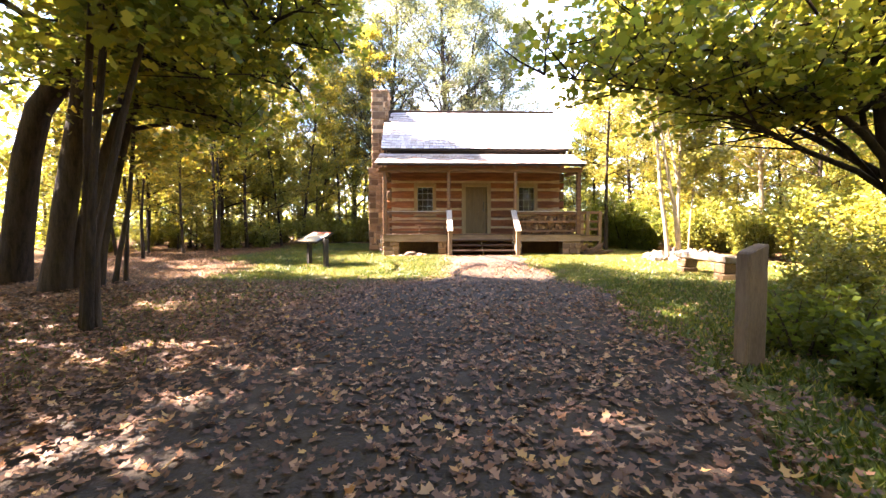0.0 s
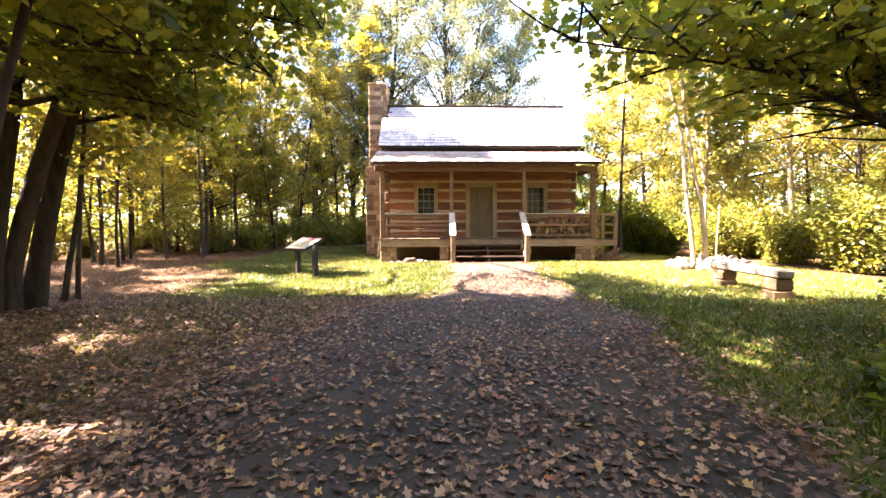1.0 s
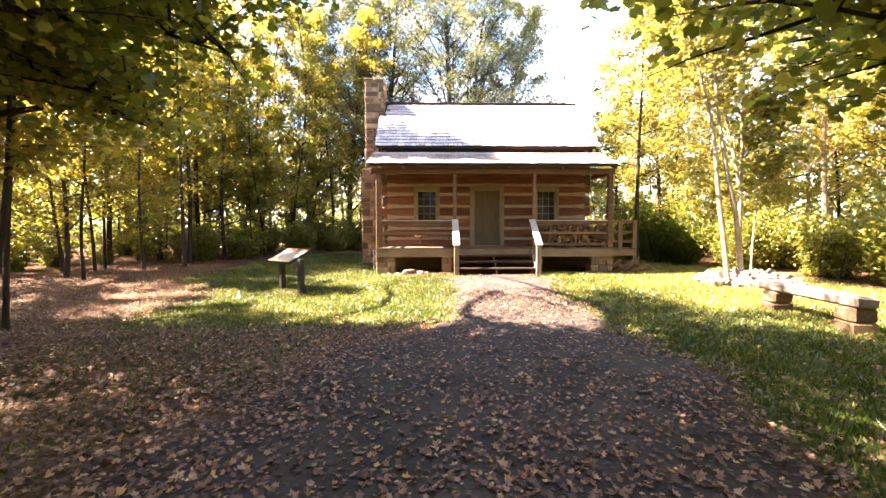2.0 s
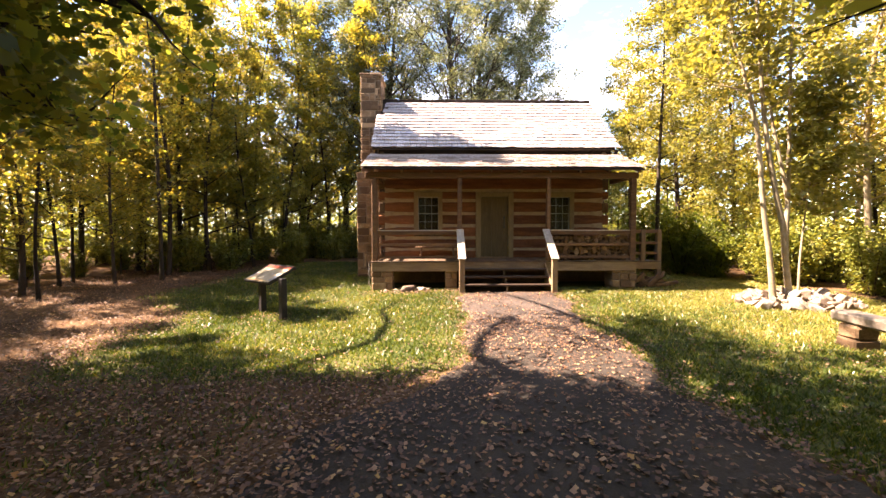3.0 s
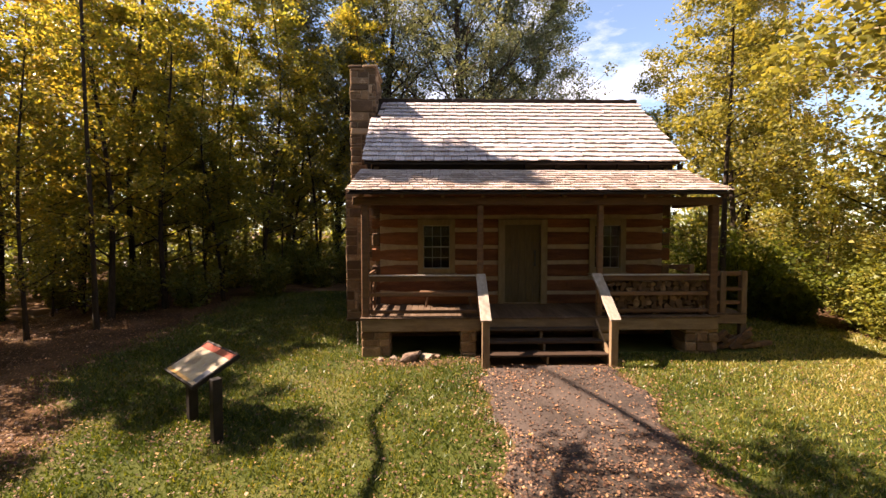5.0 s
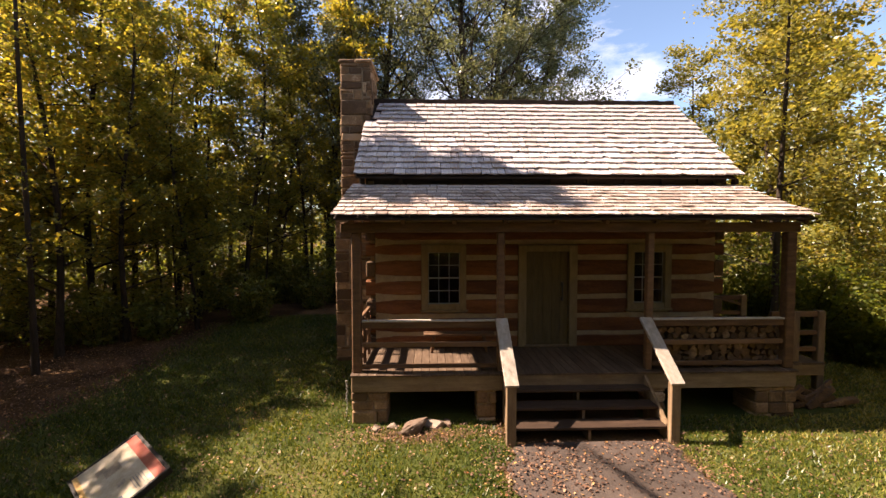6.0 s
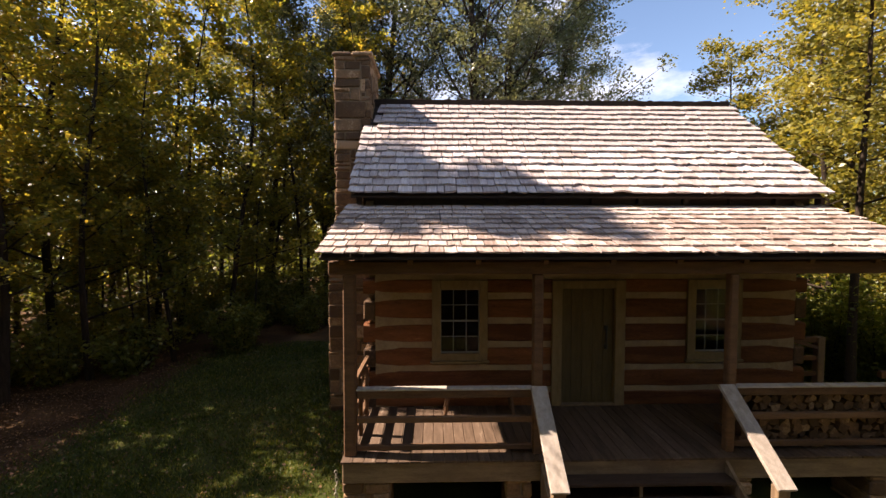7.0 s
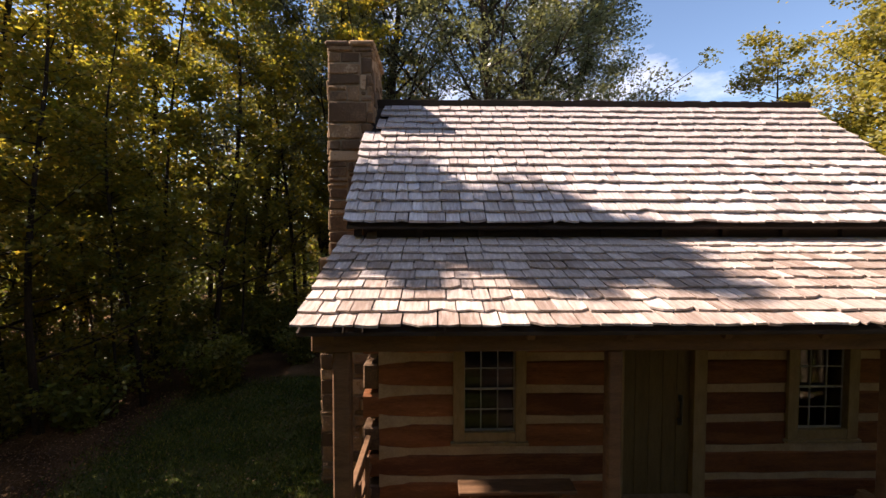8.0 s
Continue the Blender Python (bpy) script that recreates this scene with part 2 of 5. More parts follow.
def soil_material():
    """Forest soil under the litter, and turf where the attribute 'grass' says so."""
    mat = bpy.data.materials.new("soil_and_turf")
    mat.use_nodes = True
    nt = mat.node_tree
    n, ln = nt.nodes, nt.links
    b = n["Principled BSDF"]
    tc = n.new("ShaderNodeTexCoord")
    cols = []
    noises = []
    for scale, fine, stops in ((1.1, 30, [(0.032, 0.018, 0.009), (0.088, 0.047, 0.022), (0.20, 0.112, 0.056)]),
                               (0.9, 40, [(0.018, 0.026, 0.006), (0.05, 0.06, 0.013), (0.12, 0.105, 0.034)])):
        big = n.new("ShaderNodeTexNoise")
        big.inputs["Scale"].default_value, big.inputs["Detail"].default_value = scale, 6
        sm = n.new("ShaderNodeTexNoise")
        sm.inputs["Scale"].default_value, sm.inputs["Detail"].default_value = fine, 5
        ln.new(tc.outputs["Object"], big.inputs["Vector"])
        ln.new(tc.outputs["Object"], sm.inputs["Vector"])
        ad = n.new("ShaderNodeMath")
        ad.operation = "MULTIPLY_ADD"
        ad.inputs[1].default_value = 0.6
        ln.new(sm.outputs["Fac"], ad.inputs[0])
        hf = n.new("ShaderNodeMath")
        hf.operation = "MULTIPLY_ADD"
        hf.inputs[1].default_value, hf.inputs[2].default_value = 0.8, -0.2
        ln.new(big.outputs["Fac"], hf.inputs[0])
        ln.new(hf.outputs[0], ad.inputs[2])
        ramp = n.new("ShaderNodeValToRGB")
        el = ramp.color_ramp.elements
        el[0].position, el[1].position = 0.28, 0.75
        el[0].color, el[1].color = (*stops[0], 1), (*stops[2], 1)
        e = el.new(0.5)
        e.color = (*stops[1], 1)
        ln.new(ad.outputs[0], ramp.inputs["Fac"])
        cols.append(ramp.outputs["Color"])
        noises.append(ad.outputs[0])
    at = n.new("ShaderNodeAttribute")
    at.attribute_name = "grass"
    sh = n.new("ShaderNodeMath")
    sh.operation = "MULTIPLY_ADD"
    ln.new(noises[0], sh.inputs[0])
    sh.inputs[1].default_value = 0.7
    off = n.new("ShaderNodeMath")
    off.operation = "SUBTRACT"
    off.inputs[1].default_value = 0.35
    ln.new(at.outputs["Fac"], off.inputs[0])
    ln.new(off.outputs[0], sh.inputs[2])
    st = n.new("ShaderNodeMapRange")
    st.inputs["From Min"].default_value, st.inputs["From Max"].default_value = 0.35, 0.65
    ln.new(sh.outputs[0], st.inputs["Value"])
    mx = n.new("ShaderNodeMix")
    mx.data_type = "RGBA"
    ln.new(st.outputs["Result"], mx.inputs["Factor"])
    ln.new(cols[0], mx.inputs[6])
    ln.new(cols[1], mx.inputs[7])
    ln.new(mx.outputs[2], b.inputs["Base Color"])
    b.inputs["Roughness"].default_value = 0.95
    b.inputs["Specular IOR Level"].default_value = 0.1
    bp = n.new("ShaderNodeBump")
    bp.inputs["Strength"].default_value, bp.inputs["Distance"].default_value = 0.8, 0.03
    ln.new(noises[1], bp.inputs["Height"])
    ln.new(bp.outputs["Normal"], b.inputs["Normal"])
    return mat


SOIL = soil_material()


# ---- mesh helpers ----
def mesh_from(name, verts, faces, mat):
    me = bpy.data.meshes.new(name)
    me.from_pydata([tuple(v) for v in verts], [], [tuple(f) for f in faces])
    me.materials.append(mat)
    return me


def part(name, bm, mat, parent, label=""):
    """Links a bmesh (or a finished mesh) as one mesh object under a thing or a part."""
    if isinstance(bm, bmesh.types.BMesh):
        me = bpy.data.meshes.new(name)
        bm.to_mesh(me)
        bm.free()
        me.materials.append(mat)
    else:
        me = bm
    ob = new(name, me)
    ob.parent = parent
    if label:
        ob["label"] = label
    return ob


def piece(name, me, parent, m):
    ob = new(name, me)
    ob.parent = parent
    ob.matrix_basis = m
    return ob


def thing(name, label, category, at=(0, 0, 0), group="", turn=0):
    ob = new(name)
    ob.empty_display_size = 0.2
    ob.matrix_basis = pose(*at, 0, 0, turn)
    return tagged(ob, label, category, group)


def bm_box(bm, x0, x1, y0, y1, z0, z1, bevel=0.0, wob=0.0):
    """Adds a box between those bounds, with worn edges and slightly uneven corners."""
    r = bmesh.ops.create_cube(bm, size=1)
    vs = r["verts"]
    for v in vs:
        v.co = Vector(((x0 + x1) / 2 + v.co.x * (x1 - x0), (y0 + y1) / 2 + v.co.y * (y1 - y0), (z0 + z1) / 2 + v.co.z * (z1 - z0)))
        if wob:
            v.co += Vector((random.uniform(-wob, wob), random.uniform(-wob, wob), random.uniform(-wob, wob)))
    if bevel:
        es = list({e for v in vs for e in v.link_edges})
        bmesh.ops.bevel(bm, geom=es, offset=bevel, segments=1, affect="EDGES", profile=0.5)
    return bm


def box(x0, x1, y0, y1, z0, z1, bevel=0.006, wob=0.0):
    return bm_box(bmesh.new(), x0, x1, y0, y1, z0, z1, bevel, wob)


def beam(p, q, w, h, bevel=0.006):
    """A squared timber from p to q, w wide and h deep."""
    p, q = Vector(p), Vector(q)
    bm = box(-w / 2, w / 2, -h / 2, h / 2, 0, (q - p).length, bevel)
    d = (q - p).normalized()
    side = Vector((1, 0, 0)) if abs(d.x) < 0.9 else Vector((0, 1, 0))
    yv = d.cross(side).normalized()
    xv = yv.cross(d)
    m = Matrix((xv, yv, d)).transposed().to_4x4()
    bmesh.ops.transform(bm, matrix=Matrix.Translation(p) @ m, verts=bm.verts)
    return bm


def chunk(name, rx, ry, rz, mat, seed, corners=11, bevel=0.0):
    """An angular broken stone: the hull of a few random corners, its edges a little worn."""
    rnd = random.Random(seed)
    bm = bmesh.new()
    for k in range(corners):
        v = Vector((rnd.gauss(0, 1), rnd.gauss(0, 1), rnd.gauss(0, 1)))
        v = v / max(abs(v.x), abs(v.y), abs(v.z)) * rnd.uniform(0.75, 1.0)
        bm.verts.new((v.x * rx, v.y * ry, v.z * rz))
    bmesh.ops.convex_hull(bm, input=bm.verts)
    bmesh.ops.delete(bm, geom=[v for v in bm.verts if not v.link_faces], context="VERTS")
    if bevel:
        bmesh.ops.bevel(bm, geom=list(bm.edges), offset=bevel, segments=1, affect="EDGES", profile=0.5)
    bmesh.ops.recalc_face_normals(bm, faces=bm.faces)
    me = bpy.data.meshes.new(name)
    bm.to_mesh(me)
    bm.free()
    me.materials.append(mat)
    return me


# ---- ground ----
def smooth(a, b, x):
    t = np.clip((x - a) / (b - a), 0, 1)
    return t * t * (3 - 2 * t)


def ground_height(x, y):
    x, y = np.asarray(x, float), np.asarray(y, float)
    z = -0.14 + 0.14 * smooth(-7.5, -2.0, y) + 0.24 * smooth(0.5, 7, y)
    z = z - 0.10 * np.exp(-((x + 4.6) ** 2 + (y + 4.8) ** 2) / 8)
    z = z + 0.02 * np.sin(x * 1.3 + y * 0.7) * np.sin(y * 1.1 - x * 0.5) * smooth(2.0, 4.0, np.abs(x - 0.7))
    far = smooth(18, 60, np.hypot(x, y + 4))
    return z + far * 0.6


def gz(x, y):
    return float(ground_height(x, y))


def path_edges(y):
    """The left and the right edge of the gravel at y."""
    y = np.asarray(y, float)
    right = np.interp(y, [-40, -14.7, -13.6, -11.5, -10, -8, -6, -2], [-1.2, 0.75, 0.95, 1.55, 1.85, 1.75, 1.8, 2.15])
    left = np.interp(y, [-40, -14.7, -12, -9.5, -8.3, -7.2, -5, -2], [-5.0, -3.1, -3.0, -2.4, -1.2, -0.65, -0.5, -0.45])
    wav = 0.07 * np.sin(y * 2.3) + 0.06 * np.sin(y * 5.1 + 1) + 0.04 * np.sin(y * 13.7)
    return left + wav, right + 0.12 * np.sin(y * 1.9 + 2) + 0.07 * np.sin(y * 4.7) + 0.04 * np.sin(y * 14.9 + 2)


def grass_share(x, y):
    """How grassy the ground is, 0 to 1."""
    x, y = np.asarray(x, float), np.asarray(y, float)
    left, right = path_edges(y)
    lawn_l = smooth(-7.0 - 1.8 * smooth(-4.5, -2.5, y), -5.2 - 1.8 * smooth(-4.5, -2.5, y), x) * smooth(left + 0.22, left - 0.16, x) * smooth(-8.6, -7.2, y) * (1 - smooth(4.5, 6.5, y))
    strip = 0.22 * smooth(-6.5, -5, x) * smooth(left + 0.1, left - 0.5, x) * smooth(-16, -14, y) * (1 - smooth(-9, -7.5, y))
    lawn_r = smooth(right - 0.22, right + 0.16, x) * (1 - smooth(8.6, 9.6, x)) * smooth(-18.5, -16.5, y) * (1 - smooth(2, 6, y))
    behind = smooth(-7.5, -5.5, x + 0.0 * y) * (1 - smooth(7, 9, x)) * smooth(0, 1, y) * (1 - smooth(5, 7, y))
    bare = 0.8 * np.exp(-((x + 1.7) / 1.3) ** 2 - ((y + 1.95) / 0.32) ** 2)       # trodden soil below the porch
    return np.maximum.reduce([lawn_l, strip, lawn_r, behind]) * (1 - bare)


def axis_steps(lo, hi, step, far):
    """Coordinates that are dense from lo to hi and widen out to far."""
    mid = list(np.arange(lo, hi + 1e-6, step))
    out_hi, out_lo = [], []
    s, c = step * 1.4, hi
    while c < far:
        c += s
        s *= 1.35
        out_hi.append(c)
    s, c = step * 1.4, lo
    while c > -far:
        c -= s
        s *= 1.35
        out_lo.append(c)
    return np.array(out_lo[::-1] + mid + out_hi)


def sheet(name, xs, ys, heights, mat):
    X, Y = np.meshgrid(xs, ys)
    V = np.column_stack([X.ravel(), Y.ravel(), heights(X, Y).ravel()])
    w, h = len(xs), len(ys)
    i = np.arange(w * h).reshape(h, w)
    F = np.column_stack([i[:-1, :-1].ravel(), i[:-1, 1:].ravel(), i[1:, 1:].ravel(), i[1:, :-1].ravel()])
    me = mesh_from(name, V, F, mat)
    for p in me.polygons:
        p.use_smooth = True
    return me, X, Y


me, GX, GY = sheet("ground", axis_steps(-14, 14, 0.3, 900), axis_steps(-20, 9, 0.3, 900), ground_height, SOIL)
att = me.attributes.new("grass", "FLOAT", "POINT")
att.data.foreach_set("value", grass_share(GX, GY).ravel())
tagged(new("ground", me), "forest clearing of turf and leaf-strewn soil", "ground", kind="structure")

# the gravel path, a thin sheet on the ground with uneven edges
ys = np.arange(-40, -2.25, 0.12)
us = np.linspace(0, 1, 25)
L, R = path_edges(ys)
PX = L[:, None] + (R - L)[:, None] * us[None, :]
PY = np.repeat(ys[:, None], len(us), 1)
crown = np.minimum(us, 1 - us)[None, :] * 4
PZ = ground_height(PX, PY) + 0.006 + 0.025 * np.clip(crown, 0, 1) - 0.03 * (crown < 0.01)
idx = np.arange(PX.size).reshape(PX.shape)
F = np.column_stack([idx[:-1, :-1].ravel(), idx[:-1, 1:].ravel(), idx[1:, 1:].ravel(), idx[1:, :-1].ravel()])
me = mesh_from("path", np.column_stack([PX.ravel(), PY.ravel(), PZ.ravel()]), F, GRAVEL)
for p in me.polygons:
    p.use_smooth = True
att = me.attributes.new("pale", "FLOAT", "POINT")
att.data.foreach_set("value", smooth(-7.6, -3.6, PY).ravel())
tagged(new("path", me), "dark gravel path strewn with fallen leaves", "path", kind="structure")


# ---- the log cabin ----
cabin = thing("log_cabin", "hewn log cabin with pale chinking, shingle roof and front porch", "log cabin")
X0, X1 = -2.78, 4.46          # outer faces of the end walls
DEPTH = 4.65
DECK_Z, PORCH_Y = 0.78, -1.57
EAVE_Y, EAVE_Z, RIDGE_Y, RIDGE_Z = -0.034, 4.205, 2.284, 6.385
P_EAVE_Y, P_EAVE_Z, P_TOP_Y, P_TOP_Z = -1.72, 3.335, 0.0, 3.99
WIN = [(-1.54, -0.915, 1.655, 2.685), (2.61, 3.235, 1.655, 2.685)]      # the glazed openings
WIN_OUT = [(-1.68, -0.785, 1.50, 2.84), (2.475, 3.37, 1.50, 2.84)]
DOOR_OUT = (0.26, 1.45, 0.78, 2.83)
ROWS = [(0.50, 0.70), (0.76, 1.02), (1.08, 1.37), (1.44, 1.75), (1.83, 2.13), (2.21, 2.54), (2.62, 2.86), (2.93, 3.28), (3.35, 3.66), (3.73, 4.02)]


def log_mesh(length, h, depth, lean):
    """A hewn log lying along x from 0, with broad axe-flattened faces and uneven edges."""
    bm = bmesh.new()
    n = max(2, int(length / 0.35))
    rings = []
    for i in range(n + 1):
        x = length * i / n
        a = 0.014 * noise.noise(Vector((x * 1.7, lean, 3.0)))
        b = 0.014 * noise.noise(Vector((x * 1.7, lean, 9.0)))
        f = 0.012 * noise.noise(Vector((x * 2.3, lean, 21.0)))
        c = 0.03
        pts = [(f, a + c), (f, h + b - c), (c + f, h + b), (depth, h + b), (depth, a), (c + f, a)]
        rings.append([bm.verts.new((x, y, z)) for y, z in pts])
    for r, s in zip(rings, rings[1:]):
        for k in range(6):
            bm.faces.new((r[k], s[k], s[(k + 1) % 6], r[(k + 1) % 6]))
    bm.faces.new(rings[0])
    bm.faces.new(rings[-1][::-1])
    bmesh.ops.recalc_face_normals(bm, faces=bm.faces)
    return bm


front = part("front_wall", box(X0 + 0.1, X1 - 0.1, 0.16, 0.18, 0.4, 0.5, 0), LOG_DARK, cabin)
openings = [WIN_OUT[0], DOOR_OUT, WIN_OUT[1]]
for k, (z0, z1) in enumerate(ROWS):
    cuts = [(o[0], o[1]) for o in openings if o[2] < z1 - 0.04 and o[3] > z0 + 0.04]
    x = X0 + (0.19 if k % 2 else 0.0)
    end = X1 - (0.19 if k % 2 else 0.0)
    for c0, c1 in cuts + [(end, None)]:
        if c0 - x > 0.05:
            ob = part("log", log_mesh(c0 - x, z1 - z0, 0.2, k * 5.3 + x), LOG, front)
            ob.location = (x, 0, z0)
        x = c1
# lime between the logs: one band a gap, set back, swelling at the notched ends
for k in range(len(ROWS) - 1):
    za, zb = ROWS[k][1], ROWS[k + 1][0]
    zc = (za + zb) / 2
    cuts = [(o[0], o[1]) for o in openings if o[2] < zc and o[3] > zc]
    x, end = X0 + 0.19, X1 - 0.19
    for c0, c1 in cuts + [(end, None)]:
        if c0 - x > 0.05:
            bm = bmesh.new()
            n = max(3, int((c0 - x) / 0.12))
            ring = []
            for i in range(n + 1):
                xx = x + (c0 - x) * i / n
                swell = 0.035 * math.exp(-(xx - X0 - 0.19) / 0.12) + 0.035 * math.exp(-(X1 - 0.19 - xx) / 0.12)
                wv = 0.008 * noise.noise(Vector((xx * 4, k * 3.0, 0)))
                y = 0.018 + 0.004 * noise.noise(Vector((xx * 6, k * 3.0, 5)))
                if swell > 0.004:
                    y = min(y, -0.004)
                ring.append([bm.verts.new((xx, y + dy, z)) for dy, z in ((0.0, za - 0.02 - swell + wv), (0.0, zb + 0.02 + swell + wv), (0.14, zb + 0.02), (0.14, za - 0.02))])
            for r, s in zip(ring, ring[1:]):
                for j in range(4):
                    bm.faces.new((r[j], s[j], s[(j + 1) % 4], r[(j + 1) % 4]))
            bm.faces.new(ring[0])
            bm.faces.new(ring[-1][::-1])
            bmesh.ops.recalc_face_normals(bm, faces=bm.faces)
            part("chinking", bm, CHINK, front, "pale lime chinking")
        x = c1

# end walls and back wall, their log ends showing at the corners
for side, xa, xb in (("west", X0, X0 + 0.2), ("east", X1 - 0.2, X1)):
    w = part("end_wall", box(xa + 0.06, xb - 0.06, 0.22, DEPTH - 0.02, 0.4, 4.05, 0), CHINK, cabin)
    for k, (z0, z1) in enumerate(ROWS):
        s = -0.012 if k % 2 else 0.202
        part("log", box(xa, xb, s, DEPTH, z0 - 0.01, z1 - 0.03, 0.02, 0.006), LOG_DARK if k % 2 else LOG, w)
    bm = bmesh.new()
    ring = [bm.verts.new((xx, yy, zz)) for xx in (xa + 0.04, xb - 0.04) for yy, zz in ((0.05, 4.03), (DEPTH - 0.05, 4.03), (RIDGE_Y, RIDGE_Z - 0.15))]
    for f in ((0, 1, 2), (5, 4, 3), (0, 3, 4, 1), (1, 4, 5, 2), (2, 5, 3, 0)):
        bm.faces.new([ring[i] for i in f])
    bmesh.ops.recalc_face_normals(bm, faces=bm.faces)
    part("gable", bm, TIMBER, cabin, "grey boarded gable")
back = part("back_wall", box(X0 + 0.2, X1 - 0.2, DEPTH - 0.16, DEPTH - 0.05, 0.4, 4.05, 0), CHINK, cabin)
for k, (z0, z1) in enumerate(ROWS):
    part("log", box(X0 + 0.2, X1 - 0.2, DEPTH - 0.2, DEPTH, z0, z1, 0.02), LOG, back)
# dark boards added inside, so the room stays black behind the panes
part("inner_lining", box(X0 + 0.22, X1 - 0.22, DEPTH - 0.24, DEPTH - 0.205, 0.75, 2.99, 0), LOG_DARK, cabin)
for xa in (X0 + 0.205, X1 - 0.225):
    part("inner_lining", box(xa, xa + 0.015, 0.24, DEPTH - 0.25, 0.75, 2.99, 0), LOG_DARK, cabin)
part("inner_floor", box(X0 + 0.2, X1 - 0.2, 0.2, DEPTH - 0.2, 0.66, 0.74, 0), DECK, cabin)
part("loft_floor", box(X0 + 0.2, X1 - 0.2, 0.2, DEPTH - 0.2, 3.0, 3.06, 0), DECK, cabin)
# foundation takes the dark log colour to stand in for shade under the porch
part("foundation_wall", box(X0 + 0.05, X1 - 0.05, 0.02, DEPTH, -0.3, 0.49, 0.02), LOG_DARK, cabin, "field-stone foundation, darkened for the shade under the porch")


# windows
def window(glazed, out):
    a, b, c, d = glazed
    oa, ob_, oc, od = out
    w = part("window", box(oa, a, -0.035, 0.03, oc, od, 0.005), FRAME, cabin, "twelve-pane window in a tan board frame")
    part("window_frame", box(b, ob_, -0.035, 0.03, oc, od, 0.005), FRAME, w)
    part("window_frame", box(a + 0.001, b - 0.001, -0.033, 0.03, d, od, 0.005), FRAME, w)
    part("window_sill", box(oa - 0.03, ob_ + 0.03, -0.06, 0.02, oc - 0.005, oc + 0.035, 0.008), FRAME, w)
    part("window_frame", box(a + 0.001, b - 0.001, -0.03, 0.03, oc + 0.037, c, 0.005), FRAME, w)
    for x in (a - 0.01, b):                                    # reveals
        part("reveal", box(x, x + 0.012, 0.031, 0.2, c, d, 0), FRAME, w)
    cols, rows = 3, 4
    pw, ph = (b - a) / cols, (d - c) / rows
    for i in range(cols + 1):
        x = a + i * pw
        t = 0.012 if 0 < i < cols else 0.022
        part("muntin", box(x - t / 2, x + t / 2, 0.045, 0.075, c, d, 0.002), MUNTIN, w)
    for j in range(rows + 1):
        z = c + j * ph
        t = 0.012 if j not in (0, 2, 4) else 0.026
        part("muntin", box(a, b, 0.043, 0.073, z - t / 2, z + t / 2, 0.002), MUNTIN, w)
    for i in range(cols):
        for j in range(rows):
            part("pane", box(a + i * pw + 0.008, a + (i + 1) * pw - 0.008, 0.058, 0.062, c + j * ph + 0.008, c + (j + 1) * ph - 0.008, 0), GLASS, w)


for g, o in zip(WIN, WIN_OUT):
    window(g, o)

# door of upright boards in a board frame
door = part("door", box(0.42, 1.29, 0.07, 0.085, 0.80, 2.70, 0), DOOR, cabin, "olive-tan board door with a black iron handle")
n = 5
for i in range(n):
    w = 0.87 / n
    part("board", box(0.42 + i * w + 0.002, 0.42 + (i + 1) * w - 0.002, 0.045, 0.07, 0.80, 2.70, 0.004), DOOR, door)
part("handle", beam((1.16, 0.005, 1.72), (1.16, 0.005, 2.06), 0.025, 0.03), IRON, door, "black iron handle")
for z in (1.74, 2.04):
    part("handle_plate", box(1.135, 1.185, 0.01, 0.046, z - 0.04, z + 0.04, 0.004), IRON, door)
part("door_frame", box(0.26, 0.42, -0.04, 0.1, 0.78, 2.83, 0.005), FRAME, cabin)
part("door_frame", box(1.29, 1.45, -0.04, 0.1, 0.78, 2.83, 0.005), FRAME, cabin)
part("door_frame", box(0.421, 1.289, -0.038, 0.1, 2.70, 2.83, 0.005), FRAME, cabin)
part("threshold", box(0.40, 1.31, -0.06, 0.2, 0.785, 0.81, 0.004), TIMBER, cabin)

# porch: frame, deck, posts, rails
porch = part("porch", box(-2.78, 4.60, PORCH_Y, PORCH_Y + 0.13, 0.50, 0.755, 0.012, 0.004), TIMBER_LONG, cabin, "front porch with rough posts and rails")
part("rim_beam", box(-2.78, -2.66, PORCH_Y + 0.131, 0.0, 0.50, 0.754, 0.01), TIMBER, porch)
part("rim_beam", box(4.48, 4.60, PORCH_Y + 0.131, 0.0, 0.50, 0.754, 0.01), TIMBER, porch)
n = 52
for i in range(n):
    w = 7.42 / n
    xa = -2.80 + i * w
    part("deck_board", box(xa + 0.003, xa + w - 0.003, PORCH_Y - 0.02 + random.uniform(-0.006, 0.006), 0.0, 0.757, 0.785 + random.uniform(-0.002, 0.002), 0.003), DECK, porch)
for xa, xb in ((-2.78, -2.63), (-0.395, -0.275), (2.10, 2.21), (4.48, 4.635)):
    part("post", box(xa, xb, -1.47, -1.47 + (xb - xa), 0.784, 3.085, 0.015, 0.004), BEAM, porch)
part("plate_beam", box(-2.95, 4.68, -1.48, -1.32, 3.086, 3.25, 0.012), BEAM, porch)
part("wall_plate", box(X0, X1, -0.10, -0.015, 3.70, 3.82, 0.01), BEAM, porch)
for xa in (-2.79, 4.48):                                        # beams tying the posts to the wall
    part("tie_beam", box(xa, xa + 0.15, -1.31, -0.02, 3.09, 3.23, 0.01), BEAM, porch)


def rails(x0, x1):
    for z0, z1 in ((1.515, 1.62), (1.20, 1.28), (0.845, 0.915)):
        part("rail", box(x0, x1, -1.45, -1.39, z0, z1, 0.008, 0.004), BEAM, porch)
    part("rail_cap", box(x0, x1, -1.475, -1.365, 1.622, 1.645, 0.004), RAIL, porch)


